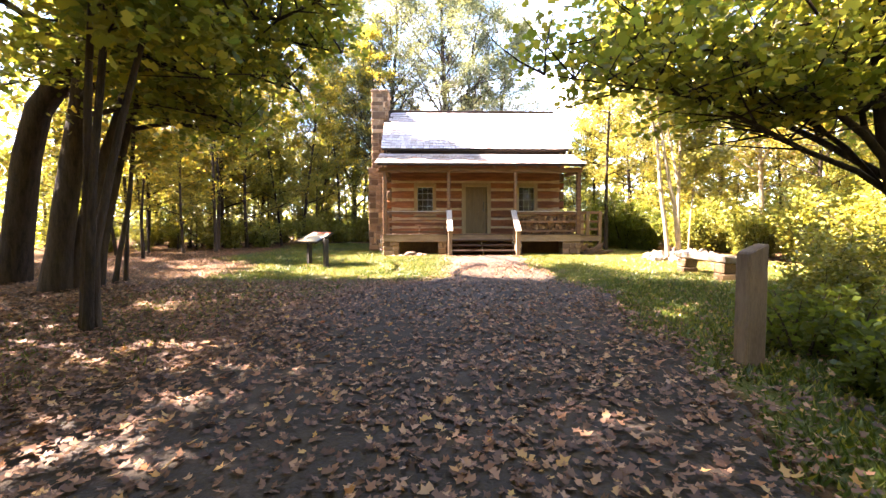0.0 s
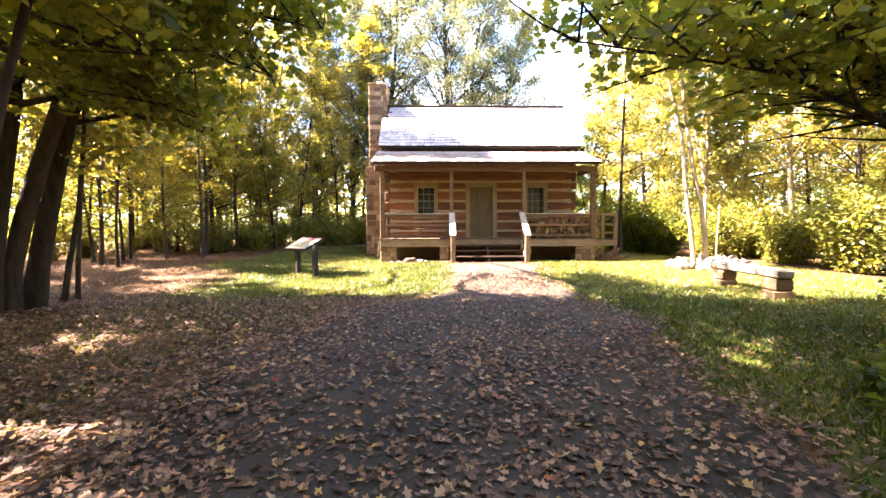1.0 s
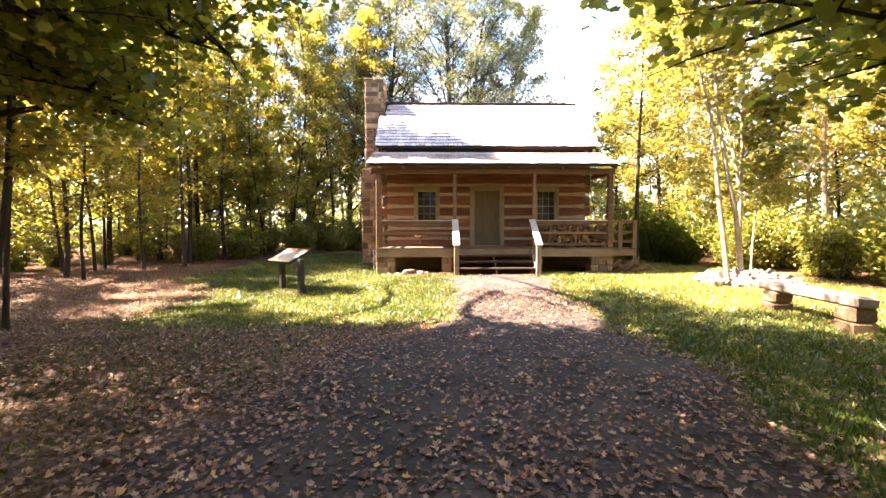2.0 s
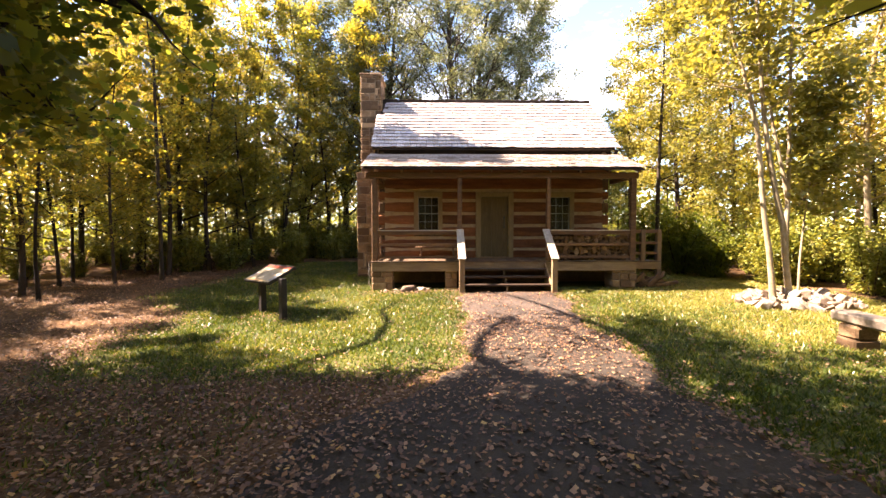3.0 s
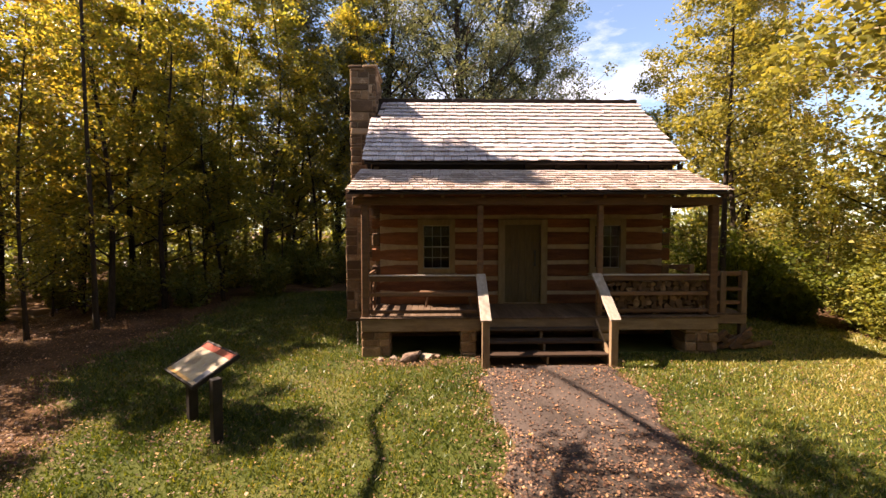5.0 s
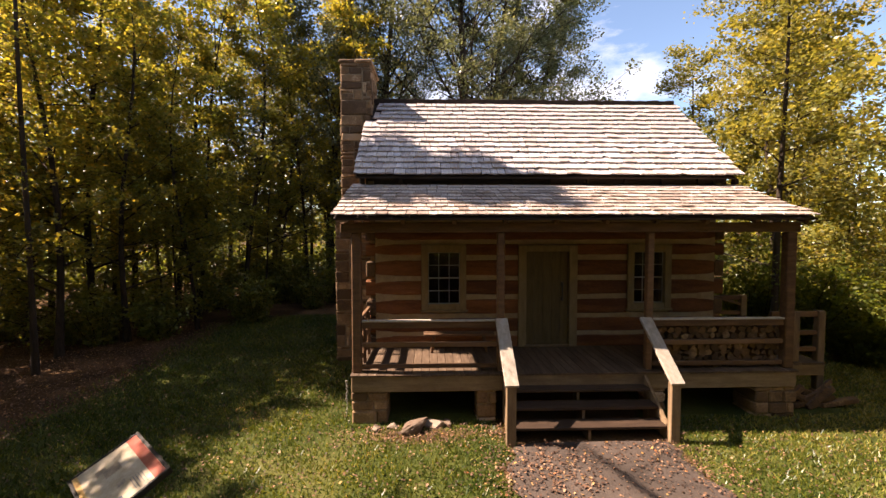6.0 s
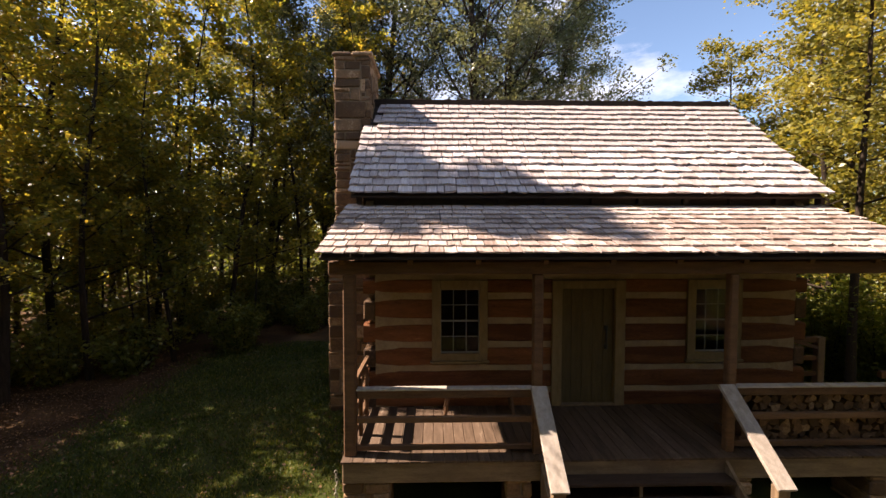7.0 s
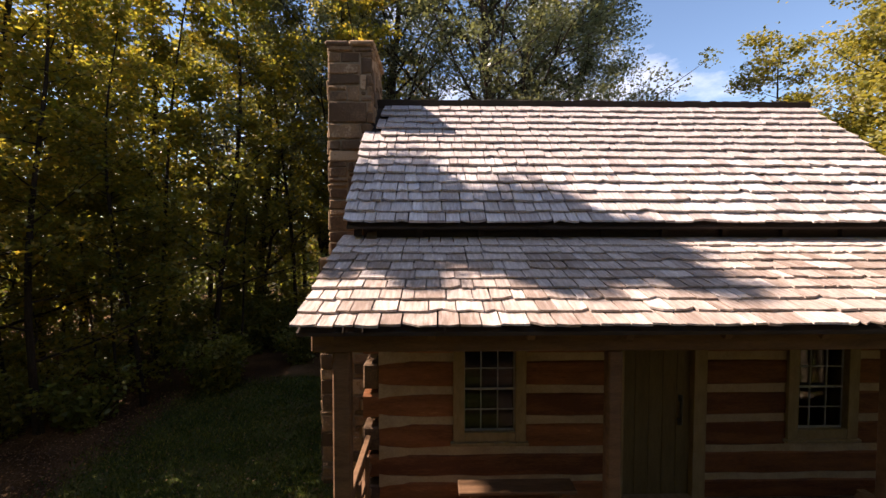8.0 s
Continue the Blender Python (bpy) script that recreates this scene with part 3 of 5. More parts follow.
rails(-2.62, -0.40)
rails(2.22, 4.46)
for z0, z1 in ((1.53, 1.63), (1.21, 1.29), (0.90, 0.97)):       # rails at the west end
    part("rail", box(-2.745, -2.68, -1.29, -0.02, z0, z1, 0.008, 0.004), BEAM, porch)
for y in (-0.95, -0.45):
    part("baluster", box(-2.69, -2.64, y, y + 0.07, 0.785, 1.6, 0.006), BEAM, porch)

# stone piers under the porch
for xa, xb, da in ((-2.79, -2.2, 0.55), (-0.75, -0.42, 0.4), (3.92, 4.62, 0.55), (2.12, 2.4, 0.4)):
    z = -0.25
    pier = part("pier", box(xa + 0.03, xb - 0.03, PORCH_Y + 0.05, PORCH_Y + da - 0.03, -0.3, 0.495, 0), MORTAR, porch, "dry stone pier")
    while z < 0.48:
        h = min(random.uniform(0.13, 0.24), 0.497 - z)
        x = xa
        while x < xb - 0.05:
            w = random.uniform(0.18, 0.42)
            if xb - x - w < 0.12:
                w = xb - x
            part("stone", box(x + 0.006, x + w - 0.006, PORCH_Y + random.uniform(0.0, 0.03), PORCH_Y + da, z + 0.006, z + h - 0.004, 0.022, 0.008), STONE, pier)
            x += w
        z += h

# front steps with plank rails
steps = part("front_steps", box(-0.27, -0.22, -2.2, -1.575, 0.0, 0.06, 0), TIMBER, cabin, "plank steps with sloping board handrails")
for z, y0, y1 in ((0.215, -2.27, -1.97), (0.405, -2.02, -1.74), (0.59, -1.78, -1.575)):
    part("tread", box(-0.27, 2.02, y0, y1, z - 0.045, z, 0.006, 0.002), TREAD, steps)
for x in (-0.30, 0.86, 2.03):
    bm = bmesh.new()
    prof = [(-2.24, -0.12), (-2.24, 0.165), (-1.99, 0.168), (-1.99, 0.355), (-1.75, 0.358), (-1.75, 0.54), (-1.58, 0.543), (-1.58, -0.12)]
    if x != 0.86:
        prof = [(-2.24, -0.12), (-2.24, 0.24), (-1.58, 0.74), (-1.58, -0.12)]
    lo = [bm.verts.new((x - 0.02, y, z)) for y, z in prof]
    hi = [bm.verts.new((x + 0.02, y, z)) for y, z in prof]
    bm.faces.new(lo)
    bm.faces.new(hi[::-1])
    for i in range(len(prof)):
        j = (i + 1) % len(prof)
        bm.faces.new((lo[i], hi[i], hi[j], lo[j]))
    bmesh.ops.recalc_face_normals(bm, faces=bm.faces)
    part("stringer", bm, TIMBER, steps)
for x in (-0.33, 2.08):
    part("newel_post", box(x - 0.07, x + 0.07, -2.36, -2.26, -0.2, 0.885, 0.008), TIMBER, steps)
    part("handrail", beam((x, -1.46, 1.66), (x, -2.40, 0.885), 0.20, 0.045), RAIL, steps, "sun-bleached sloping plank handrail")

# landing and steps at the east end
land = part("side_landing", box(4.605, 5.60, -1.05, 0.9, 0.50, 0.70, 0.01), TIMBER_LONG, cabin, "small side landing with a rough railing")
for i in range(7):
    part("deck_board", box(4.605 + i * 0.142, 4.605 + i * 0.142 + 0.138, -1.07, 0.92, 0.702, 0.735, 0.004), DECK, land)
for x, y in ((5.02, -1.02), (5.50, -1.02), (5.50, 0.82), (4.66, 0.82)):
    part("post", box(x, x + 0.13, y, y + 0.13, -0.2 if x > 5.3 else 0.735, 1.66, 0.012, 0.004), TIMBER, land)
for z0, z1 in ((1.55, 1.65), (1.22, 1.30), (0.92, 1.0)):
    part("rail", box(4.64, 5.50, -0.99, -0.93, z0, z1, 0.008, 0.004), BEAM, land)
    part("rail", box(4.66, 5.50, 0.85, 0.91, z0, z1, 0.008, 0.004), BEAM, land)
for z, y0, y1 in ((0.52, 0.93, 1.20), (0.33, 1.17, 1.44), (0.14, 1.41, 1.68)):
    part("tread", box(4.70, 5.50, y0, y1, z - 0.045, z, 0.006), DECK, land)
for x in (4.66, 5.52):
    part("stringer", beam((x, 0.93, 0.50), (x, 1.75, -0.06), 0.05, 0.2), BEAM, land)
part("handrail", beam((4.55, 0.9, 1.72), (5.52, 0.88, 1.45), 0.08, 0.06), BEAM, land)


# ---- chimney of squared stones in mortar ----
CH = (-3.59, -2.90, 1.62, 2.74)
chimney = part("chimney", box(CH[0] + 0.012, CH[1] - 0.012, CH[2] + 0.012, CH[3] - 0.012, 0, 7.04, 0), MORTAR, cabin, "tall chimney of squared brown field stones")
part("chimney_base", box(CH[0] - 0.146, X0 - 0.01, CH[2] + 0.004, CH[3] - 0.012, -0.3, 3.7, 0), MORTAR, chimney)


def stone_mesh(w, h, seed):
    bm = box(0.012, w - 0.012, 0, 0.16, 0.012, h - 0.012, 0.012, 0.013)
    me = bpy.data.meshes.new("stone")
    bm.to_mesh(me)
    bm.free()
    me.materials.append(STONE)
    return me


def stone_face(x0, x1, zbot, ztop, place, seed):
    """Random squared rubble of mixed sizes over a face that is x1-x0 wide."""
    rnd = random.Random(seed)
    cols, rows = max(2, round((x1 - x0) / 0.105)), max(2, round((ztop - zbot) / 0.085))
    cw, ch = (x1 - x0) / cols, (ztop - zbot) / rows
    taken = [[False] * cols for _ in range(rows)]
    for r in range(rows):
        for c in range(cols):
            if taken[r][c]:
                continue
            w, h = rnd.choice(((2, 2), (3, 2), (4, 2), (4, 3), (3, 3), (5, 3), (3, 1), (4, 1), (2, 1), (5, 2), (1, 2), (6, 4), (1, 1), (2, 3)))
            w = next(k for k in range(min(w, cols - c), 0, -1) if not any(taken[r][c:c + k]))
            h = min(h, rows - r)
            for rr in range(r, r + h):
                for cc in range(c, c + w):
                    taken[rr][cc] = True
            piece("stone", stone_mesh(w * cw, h * ch, 0), chimney, place @ Matrix.Translation((x0 + c * cw, -rnd.uniform(0.002, 0.02), zbot + r * ch)))


stone_face(CH[0], CH[1] + 0.02, 3.7, 7.03, pose(0, CH[2], 0), 3)
stone_face(CH[0] - 0.16, X0 - 0.015, -0.15, 3.7, pose(0, CH[2] - 0.01, 0), 4)
stone_face(-CH[3], -CH[2], 3.7, 7.03, pose(CH[0], 0, 0, 0, 0, -90), 5)
stone_face(-CH[3], -CH[2], -0.15, 3.7, pose(CH[0] - 0.16, 0, 0, 0, 0, -90), 6)
stone_face(CH[2], CH[3], 3.7, 7.03, pose(CH[1] + 0.01, 0, 0, 0, 0, 90), 7)
stone_face(-CH[1], -CH[0], 3.7, 7.03, pose(0, CH[3], 0, 0, 0, 180), 8)
for i, (a, b) in enumerate(((CH[0] - 0.03, -3.26), (-3.25, CH[1] + 0.06))):
    part("cap_stone", box(a, b, CH[2] - 0.04, CH[3] + 0.04, 7.03, 7.10 + 0.012 * i, 0.02, 0.01), STONE, chimney)


# ---- roofs ----
def shingle_mesh(w, length, rnd, thick, mat):
    """One riven shingle, thick at the butt, lying along +y from its butt."""
    t = thick * rnd.uniform(0.7, 1.35)
    jag = [rnd.uniform(-0.009, 0.009) for _ in range(3)]
    if rnd.random() < 0.2:
        jag[rnd.randrange(3)] += rnd.uniform(0.015, 0.05)
    xs = (0.004, w / 2, w - 0.004)
    V = []
    for i, x in enumerate(xs):
        cup = 0.0015 * (1 if i != 1 else -1)
        V += [(x, jag[i], 0.0), (x, jag[i] + 0.004, t + cup), (x, length, 0.004), (x, length, 0.0)]
    Fc = []
    for i in (0, 1):
        a, b = i * 4, i * 4 + 4
        for k in range(4):
            Fc.append((a + k, b + k, b + (k + 1) % 4, a + (k + 1) % 4))
    Fc += [(0, 1, 2, 3), (11, 10, 9, 8)]
    me = bpy.data.meshes.new("shingle")
    me.from_pydata(V, [], Fc)
    me.materials.append(mat)
    bm = bmesh.new()
    bm.from_mesh(me)
    bmesh.ops.recalc_face_normals(bm, faces=bm.faces)
    bm.to_mesh(me)
    bm.free()
    return me


srnd = random.Random(11)
SHINGLES, THIN_SHINGLES = [[(w, shingle_mesh(w, 0.46, srnd, thick, mat)) for w in (0.11, 0.13, 0.15, 0.17, 0.19, 0.21, 0.23, 0.25, 0.28) for _ in range(6)] for thick, mat in ((0.024, SHINGLE), (0.017, SHINGLE_BROWN))]


def shingle_roof(parent, x0, x1, ya, za, yb, zb, courses, loose_courses, skip=None, stock=None, taper=0.0):
    """Courses of shingles from the eave (ya, za) to the top (yb, zb); the courses in loose_courses are single pieces, the rest one mesh."""
    slope = math.atan2(zb - za, yb - ya)
    run = math.hypot(zb - za, yb - ya) / courses
    joined_v, joined_f = [], []
    for c in range(courses):
        x = x0 + srnd.uniform(-0.03, 0.0)
        sag = srnd.uniform(-0.006, 0.006)
        end = x1 - taper * c / courses
        while x < end - 0.04:
            w, me = srnd.choice(stock or SHINGLES)
            if x + w > end + 0.05:
                w, me = (stock or SHINGLES)[srnd.randrange(6)]
            d = c * run + sag + srnd.uniform(-0.011, 0.011)
            lift = 0.030 + srnd.uniform(0, 0.002)
            wave = 0.003 * math.sin(x * 1.1 + c * 0.2)
            y = ya + d * math.cos(slope) - lift * math.sin(slope)
            z = za + d * math.sin(slope) + lift * math.cos(slope) + wave * 0.6
            tip = slope - math.asin(min(0.3, (0.019 if stock else 0.028) / run))
            m = Matrix.Translation((x, y, z)) @ Matrix.Rotation(srnd.uniform(-0.014, 0.014), 4, "Z") @ Matrix.Rotation(tip + srnd.uniform(-0.008, 0.006), 4, "X")
            if skip and skip(x, y, w):
                pass
            elif c in loose_courses:
                piece("shingle", me, parent, m)
            else:
                base = len(joined_v)
                joined_v += [m @ v.co for v in me.vertices]
                joined_f += [[base + i for i in p.vertices] for p in me.polygons]
            x += w + srnd.uniform(0.003, 0.009)
    if joined_v:
        ob = part("upper_shingles", mesh_from("upper_shingles", joined_v, joined_f, SHINGLE_BROWN if stock else SHINGLE), None, parent)
        ob["kind"] = "stuff"


def slab(x0, x1, ya, za, yb, zb, t):
    bm = bmesh.new()
    vs = [bm.verts.new((x, y, z - dz)) for x in (x0, x1) for y, z in ((ya, za), (yb, zb)) for dz in (0, t)]
    for f in ((0, 1, 3, 2), (4, 6, 7, 5), (0, 2, 6, 4), (1, 5, 7, 3), (0, 4, 5, 1), (2, 3, 7, 6)):
        bm.faces.new([vs[i] for i in f])
    bmesh.ops.recalc_face_normals(bm, faces=bm.faces)
    return bm


RX0, RX1 = -2.99, 4.78
main_roof = part("main_roof", slab(RX0 + 0.03, RX1 - 0.13, EAVE_Y + 0.02, EAVE_Z - 0.03, RIDGE_Y - 0.13, RIDGE_Z - 0.16, 0.03), SHADED_BOARD, cabin, "steep weathered cedar shingle roof")
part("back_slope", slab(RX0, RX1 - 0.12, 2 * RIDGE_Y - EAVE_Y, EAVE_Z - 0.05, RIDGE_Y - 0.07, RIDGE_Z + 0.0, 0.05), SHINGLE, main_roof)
part("ridge_board", box(RX0, RX1 - 0.12, RIDGE_Y - 0.125, RIDGE_Y - 0.08, RIDGE_Z - 0.17, RIDGE_Z - 0.005, 0.004, 0.004), SHADED_BOARD, main_roof, "ridge board, darkened for its shaded face")
# gap under the main eave: board and tails coloured dark for its shade
part("eave_board", box(RX0 + 0.2, RX1 - 0.2, 0.14, 0.17, 3.95, EAVE_Z - 0.02, 0.004), SHADED_BOARD, main_roof)
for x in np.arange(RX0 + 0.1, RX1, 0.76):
    part("rafter_tail", box(x, x + 0.08, 0.08, 0.2, 4.06, EAVE_Z - 0.03, 0.004), SHADED_BOARD, main_roof)
porch_roof = part("porch_roof", slab(-3.0, 4.74, P_EAVE_Y + 0.02, P_EAVE_Z - 0.025, 0.025, P_TOP_Z - 0.01, 0.03), SHADED_BOARD, cabin, "low shingle porch roof")
for x in np.arange(-2.75, 4.7, 0.82):
    part("rafter", beam((x, P_EAVE_Y + 0.09, P_EAVE_Z - 0.075), (x, -0.02, P_TOP_Z - 0.105), 0.07, 0.09), BEAM, porch_roof)


# the back slope's shingle ends, combing up past the ridge board
comb = random.Random(31)
x = RX0 + 0.1
while x < RX1 - 0.25:
    w = comb.uniform(0.09, 0.22)
    h = comb.uniform(0.004, 0.028)
    part("ridge_shingle", box(x, x + w - 0.006, RIDGE_Y - 0.075, RIDGE_Y - 0.05, RIDGE_Z - 0.12, RIDGE_Z + h, 0.003, 0.003), SHADED_BOARD, main_roof)
    x += w


# ---- trees ----
def tube(path, radii, sides, V, F, seed=0.0):
    """Adds a tapered, slightly fluted tube along path to V and F."""
    base = len(V)
    path = [Vector(p) for p in path]
    for i, p in enumerate(path):
        d = (path[min(i + 1, len(path) - 1)] - path[max(i - 1, 0)]).normalized()
        side = d.cross(Vector((0.31, 0.95, 0.05))).normalized()
        up = side.cross(d)
        for k in range(sides):
            a = 2 * math.pi * k / sides
            r = radii[i] * (1 + 0.10 * math.sin(3 * a + seed + i * 0.3))
            V.append(p + side * (r * math.cos(a)) + up * (r * math.sin(a)))
    for i in range(len(path) - 1):
        for k in range(sides):
            a, b = base + i * sides + k, base + i * sides + (k + 1) % sides
            F.append((a, b, b + sides, a + sides))


def limb(start, way, length, r, rnd, droop=0.0, n=5, wander=0.18):
    """A wandering branch: its path and its radii."""
    p, d = Vector(start), Vector(way).normalized()
    pts, rad = [p.copy()], [r]
    for i in range(n):
        d = (d + Vector((rnd.uniform(-1, 1), rnd.uniform(-1, 1), rnd.uniform(-1, 1) * 0.6 - droop)) * wander).normalized()
        p = p + d * (length / n)
        pts.append(p.copy())
        rad.append(r * (1 - 0.85 * (i + 1) / n))
    return pts, rad


def leaf_cloud(name, spots, sizes, per, leaf, mat, seed, tint=(0.0, 1.0), flat=0.6, keep=None, lobed=False):
    """Leaves round each spot of the branches: folded blades at every angle, one mesh."""
    g = np.random.default_rng(seed)
    S = np.asarray(spots, float)
    R = np.asarray(sizes, float)
    n = len(S) * per
    which = np.repeat(np.arange(len(S)), per)
    off = g.normal(size=(n, 3))
    off /= np.linalg.norm(off, axis=1)[:, None] + 1e-9
    off *= (g.random(n) ** 0.45)[:, None] * R[which][:, None]
    off[:, 2] *= flat
    C = S[which] + off
    tone = np.clip(tint[0] + (tint[1] - tint[0]) * (0.55 * g.random(len(S))[which] + 0.45 * g.random(n)), 0, 1)
    if keep is not None:
        ok = keep(C)
        C, tone = C[ok], tone[ok]
        n = len(C)
    u = g.normal(size=(n, 3))
    u[:, 2] *= 0.55
    u /= np.linalg.norm(u, axis=1)[:, None] + 1e-9
    w = g.normal(size=(n, 3))
    w[:, 2] = np.abs(w[:, 2]) + 0.7
    v = np.cross(w, u)
    v /= np.linalg.norm(v, axis=1)[:, None] + 1e-9
    nn = np.cross(u, v)
    size = leaf * (0.6 + 0.8 * g.random(n))[:, None]
    if lobed:
        shape = [(-0.5, 0.0, 0), (-0.18, 0.42, 0.06), (0.05, 0.25, 0.03), (0.2, 0.5, 0.05), (0.55, 0.0, -0.06), (0.2, -0.5, 0.05), (0.05, -0.25, 0.03), (-0.18, -0.42, 0.06)]
    else:
        shape = [(-0.5, 0.0, 0), (0.0, 0.36, 0.08), (0.55, 0.0, -0.04), (0.0, -0.36, 0.08)]
    k = len(shape)
    V = np.stack([C + size * (a * u + b * v + c * nn) for a, b, c in shape], 1).reshape(-1, 3)
    me = bpy.data.meshes.new(name)
    me.vertices.add(n * k)
    me.vertices.foreach_set("co", V.ravel())
    me.loops.add(n * k)
    me.loops.foreach_set("vertex_index", np.arange(n * k))
    me.polygons.add(n)
    me.polygons.foreach_set("loop_start", np.arange(n) * k)
    att = me.attributes.new("tint", "FLOAT", "FACE")
    att.data.foreach_set("value", tone)
    me.materials.append(mat)
    me.update()
    return me


def tree(name, label, at, seed, height, r, leaf_mat, bark=None, leaf=0.16, per=26, crown_from=0.25, spread=0.3, limbs=16, lean=(0, 0), tint=(0, 1), clump=0.55, group="", droop=0.0, keep=None, lobed=False, sub=4, category="tree", extra=(), side=None, bend=0.14, course=None, rise=0.0):
    """A tree with its root at at: a tapered trunk with limbs and twigs, and leaves round the twigs."""
    rnd = random.Random(seed)
    V, F = [], []
    n = 16 if course else 9
    pts, rad = [], []
    for i in range(n + 1):
        t = i / n
        pts.append(Vector((lean[0] * t + bend * math.sin(t * 5 + seed) * t, lean[1] * t + bend * math.cos(t * 4 + seed * 2) * t, -0.15 + t * (height + 0.15))))
        rad.append(r * (1.28 if i == 0 else 1.0) * (1 - 0.9 * t ** 1.15))
    if course:                                                          # a trunk of a known course, by height
        hs = [c[2] for c in course]
        for i in range(n + 1):
            z = -0.15 + i / n * (height + 0.15)
            pts[i] = Vector((np.interp(z, hs, [c[0] for c in course]), np.interp(z, hs, [c[1] for c in course]), z))
    tube(pts, rad, 9, V, F, seed)
    spots, sizes = [], []
    for k in range(limbs):
        t = crown_from + (0.97 - crown_from) * (k + rnd.random()) / limbs
        f = t * n
        i = min(int(f), n - 1)
        p = pts[i].lerp(pts[i + 1], f - i)
        a = k * 2.4 + rnd.uniform(-0.5, 0.5)
        reach = height * spread * (1.15 - 0.75 * t) * rnd.uniform(0.7, 1.25)
        way = Vector((math.cos(a), math.sin(a), rnd.uniform(0.15, 0.75) + rise))
        if side and way.dot(Vector(side)) > 0.2:
            reach *= 0.45
        lp, lr = limb(p, way, reach, max(0.012, r * 0.42 * (1.1 - t)), rnd, droop)
        tube(lp, lr, 5, V, F, k)
        for j in range(2, len(lp)):
            spots.append(lp[j])
            sizes.append(clump * rnd.uniform(0.7, 1.2))
        for _ in range(sub):
            q = lp[rnd.randrange(1, len(lp) - 1)]
            w2 = Vector((rnd.uniform(-1, 1), rnd.uniform(-1, 1), rnd.uniform(-0.2, 0.6) - droop)) + way * 0.5
            sp, sr = limb(q, w2, reach * 0.45, max(0.006, lr[2] * 0.5), rnd, droop, 3)
            tube(sp, sr, 3, V, F, k)
            spots += sp[1:]
            sizes += [clump * rnd.uniform(0.6, 1.0) for _ in sp[1:]]
    for line, r0, leafed in extra:                                     # boughs of a given course, seen or added for their shadows
        lp = [Vector(q) for q in line]
        fine = [lp[i].lerp(lp[i + 1], s / 3) for i in range(len(lp) - 1) for s in range(3)] + [lp[-1]]
        tube(fine, [r0 * (1 - 0.85 * i / (len(fine) - 1)) for i in range(len(fine))], 7, V, F, r0)
        for i in range(len(fine) // 3 if leafed else len(fine) - 2, len(fine)):
            spots.append(fine[i] + Vector((0, 0, 0.15)))
            sizes.append(clump)
            for _ in range(3):
                sp, sr = limb(fine[i], (rnd.uniform(-1, 0.6), rnd.uniform(-1, 1), rnd.uniform(-0.1, 0.9)), 1.1, 0.018, rnd, 0, 3)
                tube(sp, sr, 3, V, F, i)
                spots += sp[1:]
                sizes += [clump * 0.8] * 3
    ob = thing(name, label, category, at, group)
    part("trunk", mesh_from("trunk", V, F, bark or BARK), None, ob)
    for p in ob.children[0].data.polygons:
        p.use_smooth = True
    part("crown", leaf_cloud("crown", spots, sizes, per, leaf, leaf_mat, seed, tint, 0.75, keep, lobed), None, ob)
    return ob


def shrub(name, label, at, seed, w, h, leaf_mat, leaf=0.09, stems=14, per=40, tint=(0, 1), group="", category="shrub"):
    """A bush of many stems from one root, leafy from the ground up."""
    rnd = random.Random(seed)
    V, F, spots, sizes = [], [], [], []
    for k in range(stems):
        a = k * 2.4
        out = rnd.uniform(0.1, 1.0)
        way = Vector((math.cos(a) * out * w / h, math.sin(a) * out * w / h, 1.0))
        lp, lr = limb((0.1 * math.cos(a), 0.1 * math.sin(a), -0.1), way, h * rnd.uniform(0.6, 1.15), 0.018, rnd, 0.05)
        tube(lp, lr, 4, V, F, k)
        spots += lp[1:]
        sizes += [rnd.uniform(0.22, 0.4) * w for _ in lp[1:]]
    ob = thing(name, label, category, at, group)
    part("branchwork", mesh_from("branchwork", V, F, BARK), None, ob)
    part("foliage", leaf_cloud("foliage", spots, sizes, per, leaf, leaf_mat, seed, tint, 0.8, lambda C: C[:, 2] > 0.02), None, ob)
    return ob


# the large maples beside the path, their boughs hanging over it
def placed(x, y):
    return (x, y, gz(x, y))


def clear(x0, y0, wide, back=-5.9):
    """Leaves of a tree rooted at x0, y0 that hang clear of the path's middle line and, lower down, of the open lawn beyond it."""
    def keep(C):
        x, y, z = C[:, 0] + x0, C[:, 1] + y0, C[:, 2]
        wave = 0.9 * np.sin(z * 1.1 + x * 0.6) + 0.7 * np.sin(x * 2.3 - z * 0.7) + 0.5 * np.sin(z * 3.1 + 1)
        ragged = back + 2.2 * smooth(6.5, 8.0, z) + wave
        low_edge = -10.7 + 0.93 * np.abs(x + 1.2) + 0.3 * wave
        return ((x < -1.0 - wide) | (z > 7.0)) & (y < ragged) & ((y < low_edge) | (z > 2.6 + 0.64 * (y + 10.7)))

    return keep


